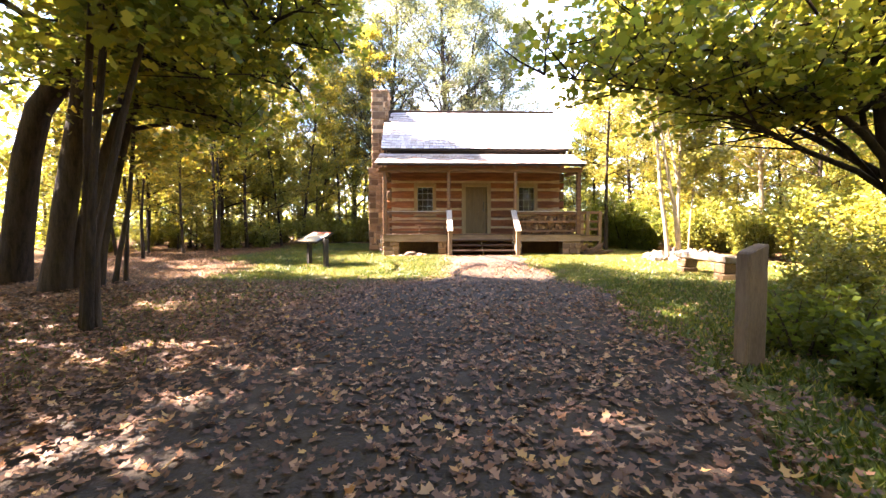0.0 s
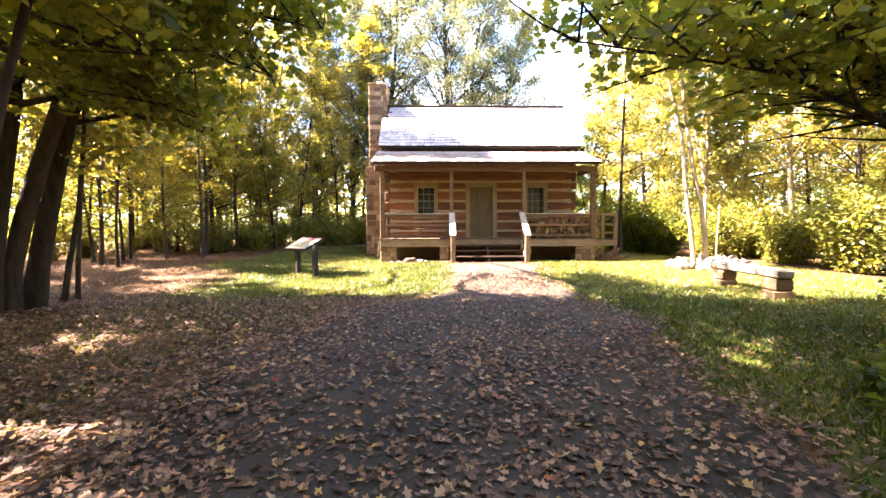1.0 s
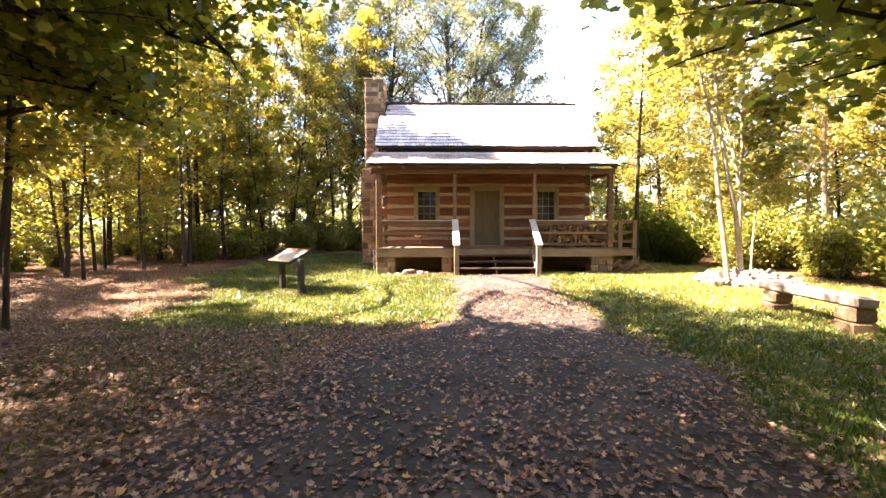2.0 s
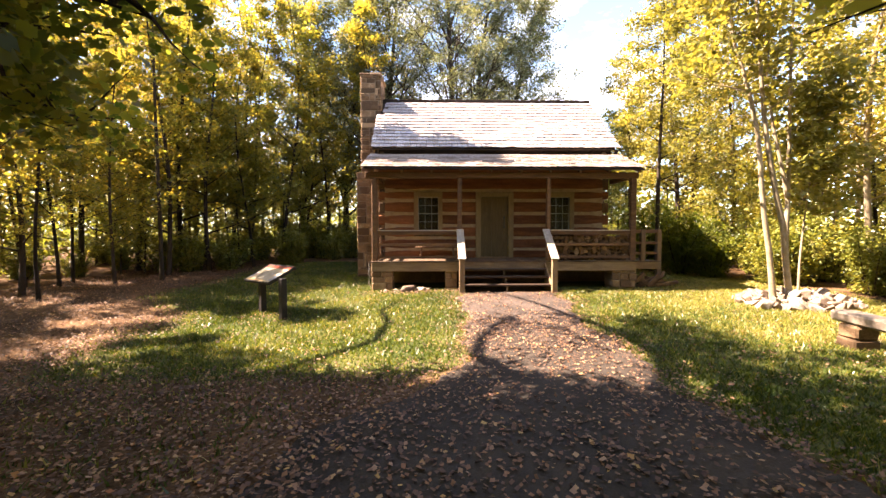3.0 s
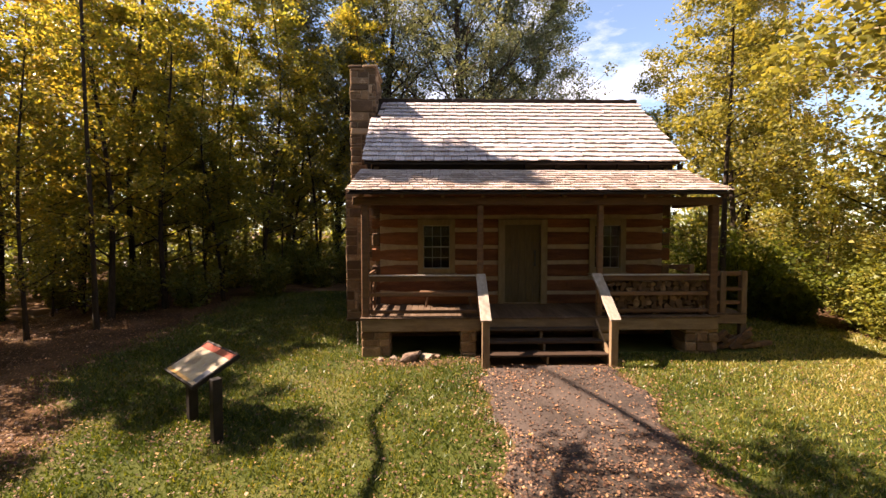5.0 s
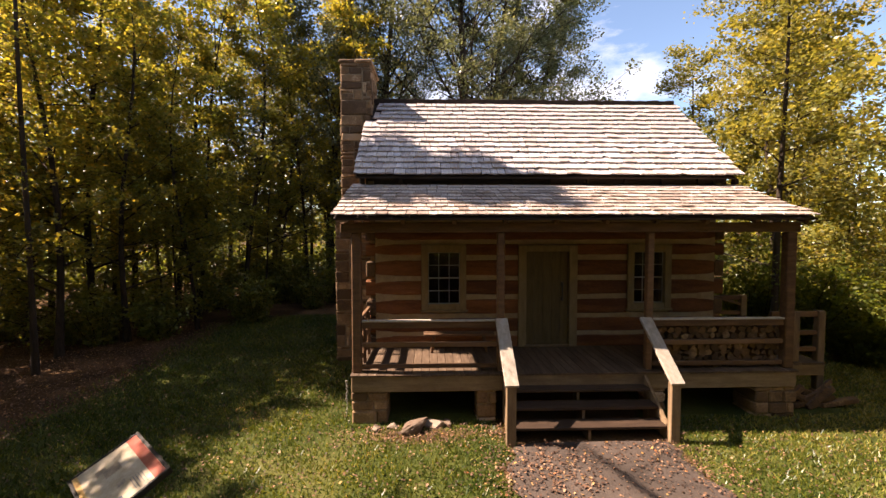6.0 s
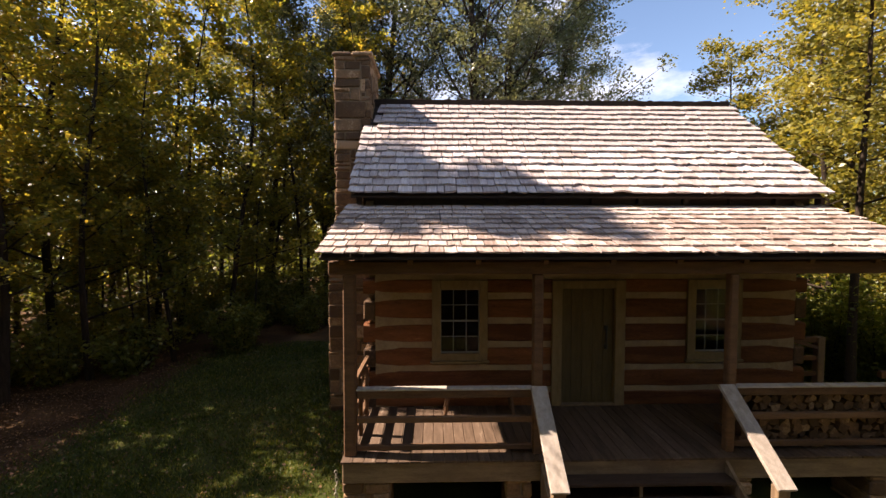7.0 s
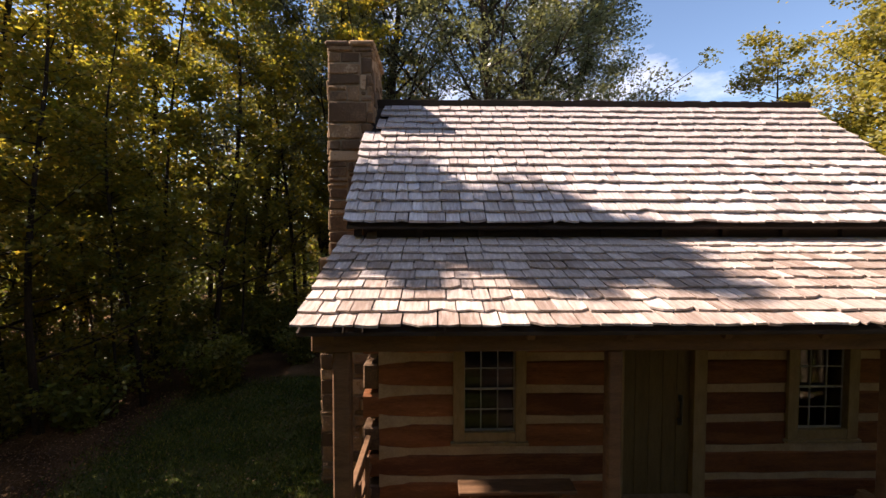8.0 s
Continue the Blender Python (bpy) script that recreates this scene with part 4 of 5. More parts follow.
MAPLES = "old maples beside the path"
OLD = "old maple with dark leaning trunk and low green boughs"
HUNG = dict(leaf=0.105, per=20, crown_from=0.26, spread=0.3, group=MAPLES, tint=(0, 0.8), clump=0.6, lobed=True, side=(0, 1, 0))
tree("maple_tree", OLD, placed(-9.4, -8.3), 21, 14, 0.25, MAPLE_LEAF, limbs=20, keep=clear(-9.4, -8.3, 1.6), **HUNG,
     course=[(0, 0, -0.2), (0.25, 0, 1.1), (0.4, 0, 2.2), (0.6, 0, 3.1), (0.9, 0, 3.75), (1.3, 0.05, 4.2), (2.2, 0.1, 5.3), (3.3, 0.2, 7.5), (4.6, 0.2, 14)],
     # high boughs, mostly above the view, added to cast shadows on lawn and path
     extra=[([(3.2, 0.4, 8.8), (4.4, 1.2, 9), (5.6, 1.7, 9.2), (6.6, 1.8, 9)], 0.08, False), ([(3.6, 0.2, 8.2), (4.2, 1.5, 9), (4.1, 2.9, 9.3), (3.7, 4.1, 9.4)], 0.07, True),
            ([(2.6, 0.1, 6.0), (0.97, 0.4, 6.7), (-0.15, 1.1, 7.1), (0.25, 2.0, 7.3), (0.77, 2.84, 7.4), (0.8, 4.0, 7.5), (0.47, 5.0, 7.6), (0.6, 5.9, 7.8)], 0.15, False),
            ([(3.4, 0.2, 7.7), (1.9, 1.2, 8.2), (1.51, 2.0, 8.3), (1.72, 2.83, 8.3), (2.15, 3.71, 8.3), (2.8, 4.47, 8.3)], 0.15, False),
            ([(3.6, 0.3, 8.0), (3.9, 1.8, 8.5), (3.79, 3.0, 8.7), (3.63, 3.56, 8.7), (3.37, 4.18, 8.7), (3.05, 5.23, 8.7), (2.54, 6.56, 8.7)], 0.16, False)])
tree("maple_tree", OLD, placed(-7.55, -9.4), 22, 13, 0.19, MAPLE_LEAF, limbs=20, keep=clear(-7.55, -9.4, 1.2), **HUNG,
     course=[(0, 0, -0.2), (0.2, 0, 1.1), (0.38, 0, 2.1), (0.56, 0, 3.0), (0.68, 0, 3.8), (0.82, 0, 5.0), (1.3, -0.1, 8), (2.4, -0.2, 13)],
     extra=[([(0.7, -0.1, 4.2), (2.0, -0.6, 4.4), (3.3, -1.0, 4.2), (4.4, -1.3, 4.0), (5.2, -1.4, 4.3)], 0.07, True), ([(0.6, 0, 3.3), (1.6, -0.7, 3.5), (2.8, -1.3, 3.3), (3.6, -1.5, 3.1)], 0.06, True),
            ([(0.6, 0, 3.0), (1.6, 0, 3.2), (2.6, -0.2, 3.05), (3.4, -0.3, 2.75)], 0.05, True), ([(0.68, 0, 3.7), (2.0, 0.1, 3.9), (3.3, 0, 3.75), (4.3, -0.1, 3.4)], 0.055, True),
            ([(0.7, 0, 4.0), (2.4, 0.3, 4.5), (3.9, 0.2, 4.4), (5.0, 0, 4.1)], 0.06, True),
            # two high boughs above the view, added to shade the right lawn
            ([(1.5, 0, 8.2), (2.9, 0.3, 8.8), (4.2, 0.6, 9.2), (5.4, 0.7, 9.3)], 0.07, True), ([(1.6, 0, 8.6), (3.2, -0.6, 9.2), (4.6, -0.8, 9.5), (6.0, -0.9, 9.3)], 0.07, True)])
tree("maple_tree", OLD, placed(-7.45, -9.1), 20, 12, 0.125, MAPLE_LEAF, limbs=12, keep=clear(-7.45, -9.1, 1.4), **HUNG,
     course=[(0, 0, -0.2), (0.05, 0, 0.55), (0.19, 0, 1.1), (0.44, 0, 1.9), (0.7, 0, 2.5), (0.95, 0, 3.2), (1.13, 0, 3.7), (2.0, 0.1, 6), (3.0, 0.3, 12)])
tree("maple_tree", OLD, placed(-7.38, -8.8), 23, 13, 0.15, MAPLE_LEAF, limbs=22, keep=clear(-7.38, -8.8, 1.5), **HUNG,
     course=[(0, 0, -0.2), (0.22, 0, 1.1), (0.42, 0, 1.85), (0.62, 0, 2.8), (0.85, 0, 3.4), (1.13, 0, 4.1), (1.57, 0, 5.25), (2.4, -0.1, 8), (3.5, -0.3, 13)],
     extra=[([(0.65, 0, 2.9), (1.4, 0.2, 3.1), (2.2, 0.2, 3.0), (2.7, 0.2, 2.8)], 0.045, True), ([(0.85, 0, 3.5), (1.7, -0.5, 3.9), (2.5, -0.9, 4.2), (3.2, -1.2, 4.3)], 0.05, True),
            ([(1.15, 0, 4.2), (2.2, -0.4, 4.8), (3.2, -0.7, 5.2), (4.3, -0.8, 5.3)], 0.06, True),
            # high bough above the view, added to shade the path
            ([(2.4, 0, 8), (2.2, 1.5, 8.6), (1.6, 3.0, 9), (1.0, 4.4, 9.2)], 0.07, True)])
# a young maple of three thin stems close together
for k, (x, y, line) in enumerate((
        (-4.66, -12.28, [(0, 0, -0.2), (0.05, 0, 0.8), (0.10, 0, 1.6), (0.13, 0, 2.4), (0.2, 0, 3.3), (0.5, 0.1, 8)]),
        (-4.58, -12.34, [(0, 0, -0.2), (0.07, 0, 0.8), (0.12, 0, 1.6), (0.22, 0, 2.4), (0.32, 0, 3.3), (0.9, 0.2, 8)]),
        (-4.60, -12.20, [(0, 0, -0.2), (0.02, 0, 0.8), (0.16, 0.05, 1.6), (0.32, 0.1, 2.4), (0.55, 0.15, 3.3), (1.4, 0.3, 7)]))):
    tree("young_maple_tree", "slim young maple with grey-brown bark beside the path", placed(x, y), 24 + 200 * k, 7.6, 0.046, MAPLE_LEAF, leaf=0.13, per=12, crown_from=0.4, spread=0.22, limbs=9, tint=(0.0, 0.8), lobed=True, keep=clear(x, y, 1.7), side=(1, 0, 0), course=line, group="young maple stems beside the path")
THIN = "thin dark sapling at the edge of the clearing"
tree("sapling", THIN, placed(-7.45, -8.2), 25, 6.5, 0.05, WOOD_LEAF, leaf=0.12, per=14, crown_from=0.4, spread=0.18, limbs=10, course=[(0, 0, -0.2), (0.16, 0, 0.7), (0.36, 0, 1.6), (0.48, 0, 2.7), (0.7, 0, 6.5)])
tree("sapling", THIN, placed(-7.36, -8.0), 28, 6.0, 0.042, WOOD_LEAF, leaf=0.12, per=14, crown_from=0.4, spread=0.18, limbs=10, course=[(0, 0, -0.2), (0.05, 0, 0.7), (0.12, 0, 1.6), (0.19, 0, 2.3), (0.28, 0, 3.2), (0.5, 0, 6)])
RIGHT = placed(5.0, -11.9)
tree("maple_tree", "low spreading maple with dark boughs over the path", RIGHT, 26, 7.5, 0.2, MAPLE_LEAF, leaf=0.10, per=15, crown_from=0.35, spread=0.42, limbs=18, group=MAPLES, tint=(0, 0.8), clump=0.5, lobed=True, side=(-1, 0, 0),
     course=[(0, 0, -0.2), (-0.15, 0, 0.8), (-0.4, 0, 1.5), (-0.55, 0, 2.1), (-0.6, 0.1, 3.0), (-0.4, 0.2, 7.5)],
     keep=lambda C: (C[:, 0] + 5.0 > 0.05) & (C[:, 2] > 2.4 - 0.5 * np.clip(C[:, 0] + 0.9, 0, 2) + 0.4 * np.clip(-3.3 - C[:, 0], 0, 1) + 0.15 * np.sin(C[:, 0] * 5)) & (C[:, 1] - 11.9 < -9.6),
     extra=[([(-0.35, 0.2, 1.5), (-0.75, 0.2, 1.75), (-1.47, 0.2, 2.02), (-2.05, 0.2, 2.3), (-2.7, 0.25, 2.63), (-3.6, 0.2, 2.75), (-4.7, 0.1, 2.85)], 0.042, True),
            ([(-0.4, 0, 1.6), (-0.9, 0, 2.15), (-1.35, 0, 2.48), (-1.76, 0, 2.75), (-2.8, 0.3, 3.3), (-3.8, 0.5, 3.5)], 0.055, True),
            ([(-0.35, 0.3, 1.6), (-0.8, 0.3, 2.05), (-1.17, 0.3, 2.3), (-1.62, 0.3, 2.53), (-2.6, 0.6, 2.9), (-3.6, 0.9, 3.2)], 0.04, True),
            ([(-0.5, 0.1, 1.9), (-0.8, 0.1, 2.25), (-0.85, 0.1, 2.5), (-1.0, 0.1, 2.9), (-1.15, 0.1, 3.2), (-1.6, 0.3, 4.2)], 0.045, True),
            ([(-0.3, 0, 1.5), (-0.6, 0.9, 2.3), (-1.4, 1.6, 3.1), (-2.2, 2.1, 3.6)], 0.06, True)])
# maples rooted out of view on the left, added to throw shade on the path
for k, (x, y, h, back) in enumerate(((-8.6, -13.4, 13, -9.0), (-9.2, -17.2, 13, -12.0), (-6.9, -15.6, 11, -12.5), (-7.4, -19.6, 12, -14), (-12.0, -11.2, 14, -7.5), (-13.0, -15.2, 14, -9), (-13.6, -7.9, 13, -5.2), (-6.3, -12.4, 13, -8.5), (-5.6, -18.2, 12, -13))):
    tree("maple_tree", "old maple with dark trunk and green boughs, added for its shade", placed(x, y), 27 + k, h, 0.24, MAPLE_LEAF, leaf=0.19, per=22, crown_from=0.24, spread=0.3, limbs=22, group=MAPLES, tint=(0, 0.8), clump=0.7, lean=(3.0 if k in (0, 2) else 1.6 if k > 6 else 0.4, 0), keep=clear(x, y, 2.0, back), side=(0, 1, 0) if k in (4, 6) else None)

# and maple copies added unseen behind the start, to block the southern sky
old = [ob for ob in scene.objects if ob.name.startswith("maple_tree")]
for k, (x, y, turn) in enumerate(((-2.5, -21.5, 40), (2.5, -20.5, 130), (6.5, -18.5, 220), (10.0, -15.0, 300), (10.5, -20.5, 80))):
    copy_thing(old[6 + k % 4], pose(x, y, gz(x, y), 0, 0, turn))

# slender trees in the ring of stones, their stems curving up from one root
STEMS = "slender trees in the stone ring"
SLIM = "slender tan-barked tree with a curving stem among stones"
CURVES = [((6.58, -3.88), 10.5, 0.062, [(0, 0, -0.2), (-0.12, 0, 1.0), (-0.31, 0.05, 2.3), (-0.29, 0.1, 2.8), (-0.44, 0.1, 4.0), (-0.75, 0.1, 5.1), (-1.05, 0.2, 6.2), (-1.5, 0.3, 10.5)], ()),
          ((6.99, -3.87), 10.0, 0.068, [(0, 0, -0.2), (-0.16, 0, 0.8), (-0.24, 0, 1.7), (-0.40, 0.03, 2.4), (-0.53, 0.05, 3.1), (-0.70, 0.05, 4.0), (-0.95, -0.1, 5.2), (-1.6, -0.3, 10)], ()),
          ((7.10, -3.70), 10.5, 0.056, [(0, 0, -0.2), (-0.10, 0, 0.7), (-0.14, 0, 1.6), (-0.12, 0, 2.3), (-0.08, 0.05, 3.1), (-0.05, 0.1, 4.0), (0.02, 0.2, 5.7), (0.3, 0.4, 10.5)],
           [([(-0.12, 0, 2.3), (-0.27, 0.02, 3.1), (-0.47, 0.05, 4.0), (-0.6, 0.1, 5.0), (-0.5, 0.2, 6.4)], 0.05, False)]),
          ((7.45, -3.52), 5.2, 0.028, [(0, 0, -0.2), (0.02, 0, 1.0), (0.10, 0, 2.0), (0.22, 0, 3.0), (0.3, 0.1, 5.2)], ())]
for k, ((x, y), h, r, line, forks) in enumerate(CURVES):
    tree("slender_tree", SLIM, placed(x, y), 40 + k, h, r, GOLD_LEAF, BARK_PALE, leaf=0.13, per=13, crown_from=0.42, spread=0.22, limbs=16, group=STEMS, tint=(0.0, 0.55), clump=0.5, course=line, extra=forks)

# the tall trees behind the cabin
TALL = "tall grey-green tree standing behind the cabin"
for k, (x, y, h, r, lx, sp) in enumerate(((-0.4, 9.6, 18, 0.27, 0.8, 0.36), (1.0, 10.6, 17, 0.22, 1.6, 0.34), (3.6, 12.4, 15, 0.2, 0.9, 0.36), (-3.4, 10.6, 17, 0.24, -0.3, 0.32), (-5.9, 9.9, 16, 0.17, 0.3, 0.27), (-8.3, 9.6, 15, 0.15, 0.4, 0.26))):
    tree("tall_tree", TALL, placed(x, y), 51 + k, h, r, WILLOW_LEAF, leaf=0.10, per=58 if k < 4 else 44, crown_from=0.14, spread=sp, limbs=36, lean=(lx, 0.3), tint=(0, 0.8), clump=0.58, droop=0.16, sub=5, bend=0.6, rise=0.7)
# the tall edge tree whose shade falls on the roof
tree("woodland_tree", "tall woodland tree at the edge of the clearing", placed(-10.1, 0.9), 60, 15.9, 0.06, WOOD_LEAF, leaf=0.13, per=68, crown_from=0.7, spread=0.115, limbs=24, sub=2, group="woodland trees round the clearing", clump=0.4, rise=0.3)

# the woods: a few grown trees, then copies of them turned and scaled; the rows deeper in are of a coarser kind
WOODS = "woodland trees round the clearing"
MIXED = "woodland tree with green and yellow autumn leaves"
THIN_DARK = "slim woodland tree with thin dark trunk"
kinds = [tree("woodland_tree", MIXED, placed(-11.2, 3.9), 61, 14, 0.10, WOOD_LEAF, leaf=0.12, per=25, sub=3, crown_from=0.13, spread=0.2, limbs=26, group=WOODS, clump=0.5, tint=(0, 0.95), bend=0.5),
         tree("woodland_tree", MIXED, placed(-8.2, 6.6), 62, 13, 0.085, WOOD_LEAF, leaf=0.12, per=25, sub=3, crown_from=0.15, spread=0.22, limbs=24, group=WOODS, clump=0.5, lean=(0.8, 0.3), tint=(0, 0.9), bend=0.5),
         tree("woodland_tree", "woodland tree turning yellow", placed(-13.6, 1.9), 63, 12, 0.09, GOLD_LEAF, leaf=0.12, per=25, sub=3, crown_from=0.2, spread=0.22, limbs=24, group=WOODS, clump=0.5, tint=(0.1, 1.0), bend=0.4),
         tree("woodland_tree", THIN_DARK, placed(-6.6, 8.8), 64, 13.5, 0.07, WOOD_LEAF, leaf=0.12, per=25, sub=3, crown_from=0.26, spread=0.17, limbs=22, group=WOODS, clump=0.46, lean=(-0.6, 0.4), tint=(0, 0.85), bend=0.6),
         tree("woodland_tree", THIN_DARK, placed(-9.6, 6.2), 65, 12.5, 0.06, WOOD_LEAF, leaf=0.12, per=25, sub=3, crown_from=0.3, spread=0.15, limbs=18, group=WOODS, clump=0.4, lean=(1.2, 0.2), tint=(0, 0.9), bend=0.6)]
deep = [tree("woodland_tree", MIXED, placed(-16.5, 7.0), 161, 14, 0.10, WOOD_LEAF, leaf=0.22, per=8, crown_from=0.13, spread=0.2, limbs=20, group=WOODS, clump=0.66, tint=(0, 0.9), bend=0.5, sub=2),
        tree("woodland_tree", THIN_DARK, placed(-14.5, 9.0), 162, 13, 0.08, WOOD_LEAF, leaf=0.22, per=8, crown_from=0.24, spread=0.19, limbs=18, group=WOODS, clump=0.62, lean=(0.6, 0.3), tint=(0, 0.9), bend=0.5, sub=2)]
young = [tree("sapling", "leafy sapling of the woodland edge", placed(-9.2, 4.4), 66, 5.5, 0.035, WOOD_LEAF, leaf=0.10, per=17, crown_from=0.08, spread=0.26, limbs=18, group=WOODS, clump=0.42, sub=3, tint=(0, 0.8)),
         tree("sapling", "leafy sapling of the woodland edge", placed(-12.6, 2.4), 67, 4.5, 0.03, SHRUB_LEAF, leaf=0.09, per=17, crown_from=0.06, spread=0.3, limbs=16, group=WOODS, clump=0.4, sub=3, tint=(0, 0.7), lean=(0.5, 0))]
SUNLIT = "sunlit woodland tree turning yellow"
right_kinds = [tree("woodland_tree", SUNLIT, placed(9.6, 4.8), 71, 12, 0.10, GOLD_LEAF, leaf=0.105, per=28, crown_from=0.12, spread=0.24, limbs=28, group=WOODS, clump=0.55, tint=(0, 0.7), bend=0.4),
               tree("woodland_tree", SUNLIT, placed(12.6, -0.4), 72, 13, 0.10, GOLD_LEAF, BARK_PALE, leaf=0.105, per=28, crown_from=0.2, spread=0.22, limbs=26, group=WOODS, clump=0.52, tint=(0, 0.65), bend=0.5),
               tree("woodland_tree", "dark slender tree with yellow-green leaves", placed(6.95, 1.6), 73, 10.5, 0.085, GOLD_LEAF, leaf=0.10, per=30, crown_from=0.32, spread=0.2, limbs=22, group=WOODS, clump=0.5, tint=(0, 0.6))]
right_deep = [tree("woodland_tree", SUNLIT, placed(17.5, 2.0), 171, 13, 0.10, GOLD_LEAF, BARK_PALE, leaf=0.22, per=9, crown_from=0.14, spread=0.23, limbs=20, group=WOODS, clump=0.62, tint=(0, 0.65), bend=0.5, sub=2)]
wr = random.Random(5)


def plant(source, x, y, s):
    ob = copy_thing(source, pose(x, y, gz(x, y), 0, 0, wr.uniform(0, 360)))
    ob.scale = (s * wr.uniform(0.9, 1.1), s * wr.uniform(0.9, 1.1), s)
    return ob


def band(points, rows, gap, away, sources, jitter, low, high, behind=None, near_rows=2):
    """Trees along a line of points and in rows behind it, towards away; past near_rows they are of the kinds in behind."""
    for r in range(rows):
        for (xa, ya), (xb, yb) in zip(points, points[1:]):
            n = max(1, int(math.hypot(xb - xa, yb - ya) / gap))
            for i in range(n):
                t = (i + wr.random() * 0.8) / n
                x = xa + (xb - xa) * t + away[0] * r * gap * 1.15 + wr.uniform(-jitter, jitter)
                y = ya + (yb - ya) * t + away[1] * r * gap * 1.15 + wr.uniform(-jitter, jitter)
                plant(wr.choice(behind if behind and r >= near_rows else sources), x, y, wr.uniform(low, high))


band([(-14.2, -2.6), (-12.6, 0.8), (-12, 4.4), (-8.5, 8.0), (-5.0, 11)], 3, 2.5, (-0.6, 0.8), kinds, 0.6, 0.8, 1.12, deep)
band([(-14.6, -2.0), (-13.2, 0.8), (-12, 3.6), (-8.3, 7.0), (-5.2, 9.6)], 3, 1.8, (-0.6, 0.8), young, 0.5, 0.8, 1.2)
band([(-16.0, -10), (-15.0, -2.5)], 3, 2.3, (-1, 0.1), kinds, 0.7, 0.8, 1.05, deep, 1)
# rows out of view on the left, added to shade the maple trunks
band([(-15.5, -13), (-14.5, -8.5)], 2, 2.2, (-1, 0.1), deep, 0.5, 0.8, 1.0)
band([(-19, -7), (-18, 4), (-13.5, 12), (-6, 17)], 2, 2.8, (-0.6, 0.8), deep, 0.8, 0.9, 1.1)
band([(-24, -12), (-23, 2)], 2, 3.0, (-1, 0.1), deep, 0.8, 0.6, 0.8)
band([(-5, 14), (3.4, 13)], 2, 2.6, (0, 1), kinds[:2] + kinds[3:], 0.8, 0.72, 0.92, deep, 1)
band([(3.5, 14), (9, 13)], 2, 3.0, (0, 1), kinds, 0.8, 0.5, 0.7, deep, 1)
band([(8.4, 8), (12.6, 3.2), (13.6, -3), (14.2, -9)], 4, 2.6, (1, 0.35), right_kinds + kinds[1:3], 0.7, 0.75, 1.1, right_deep)
band([(9.2, 5), (11.2, 1), (12.4, -4), (11.8, -9)], 2, 1.9, (1, 0.3), young, 0.5, 0.7, 1.0)
band([(9, -14), (14, -9)], 3, 2.8, (1, -0.2), right_deep, 0.7, 0.6, 0.9)
# unseen rows behind the start, added to darken the reflections in the panes
band([(-14, -24), (12, -24)], 2, 3.4, (0, -1), deep, 1.0, 0.8, 1.0)
band([(-12, -21.5), (11, -21.5)], 2, 2.4, (0, -1), deep, 0.6, 0.5, 1.0)
for x, y, s in ((-5.6, 10.4, 1.2), (-4.7, 8.6, 1.02), (-5.2, 12.5, 1.25)):
    plant(kinds[4], x, y, s)
# trees added at the west edge, whose crowns shade and dapple the lawn
for k, x, y, s in ((0, -11.4, -2.4, 0.58), (1, -12.0, -0.7, 0.62), (0, -10.8, -0.2, 0.55), (0, -9.8, 3.2, 0.75), (0, -10.6, 2.0, 0.8), (1, -8.6, 4.4, 0.7), (4, -10.5, -2.9, 0.66)):
    plant(kinds[k], x, y, s)

# the far woods that close the view all round
ring_spots, ring_sizes = [], []
for k in range(900):
    a = 2 * math.pi * k / 900 + wr.uniform(-0.01, 0.01)
    rr = wr.uniform(38, 56)
    for z in np.arange(0.5, wr.uniform(9, 15), 1.6):
        ring_spots.append((rr * math.cos(a), rr * math.sin(a), z))
        ring_sizes.append(wr.uniform(1.2, 2.0))
tagged(new("far_woods", leaf_cloud("far_woods", ring_spots, ring_sizes, 7, 0.75, WOOD_LEAF, 77, (0, 0.9), 0.9)), "distant mixed woodland in autumn colour", "woods", kind="stuff")

# brush that fills the woods between the near and the far trees
brush_spots, brush_sizes = [], []
for k in range(5200):
    a = wr.uniform(0, 2 * math.pi)
    rr = math.sqrt(wr.uniform(18.5 ** 2, 42 ** 2))
    x, y = 0.5 + rr * math.cos(a), -5 + rr * math.sin(a)
    brush_spots.append((x, y, gz(x, y) + wr.uniform(0.2, 1.0) + (wr.uniform(0, 3.4) if k % 2 else 0)))
    brush_sizes.append(wr.uniform(0.7, 1.3))
tagged(new("woodland_brush", leaf_cloud("woodland_brush", brush_spots, brush_sizes, 26, 0.26, WOOD_LEAF, 78, (0, 0.35), 0.8)), "green and brown brush between the woodland trees", "brush", kind="stuff")

# undergrowth along the edge of the woods
UNDER = "undergrowth along the edge of the woods"
bushes = [shrub("shrub", "leafy undergrowth shrub at the edge of the woods", placed(-10.4, 3.0), 81, 0.9, 1.5, SHRUB_LEAF, group=UNDER, tint=(0, 0.7)),
          shrub("shrub", "leafy undergrowth shrub at the edge of the woods", placed(-7.4, 5.2), 82, 0.8, 1.2, SHRUB_LEAF, group=UNDER, tint=(0, 0.6))]
sunny = [shrub("shrub", "sunlit bush with yellow-green leaves", placed(9.4, -0.8), 83, 1.1, 1.9, SHRUB_LEAF, leaf=0.075, per=56, group=UNDER, tint=(0.05, 0.75)),
         shrub("shrub", "sunlit bush with yellow-green leaves", placed(10.2, -3.2), 84, 1.0, 1.6, SHRUB_LEAF, leaf=0.075, per=56, group=UNDER, tint=(0.05, 0.65))]
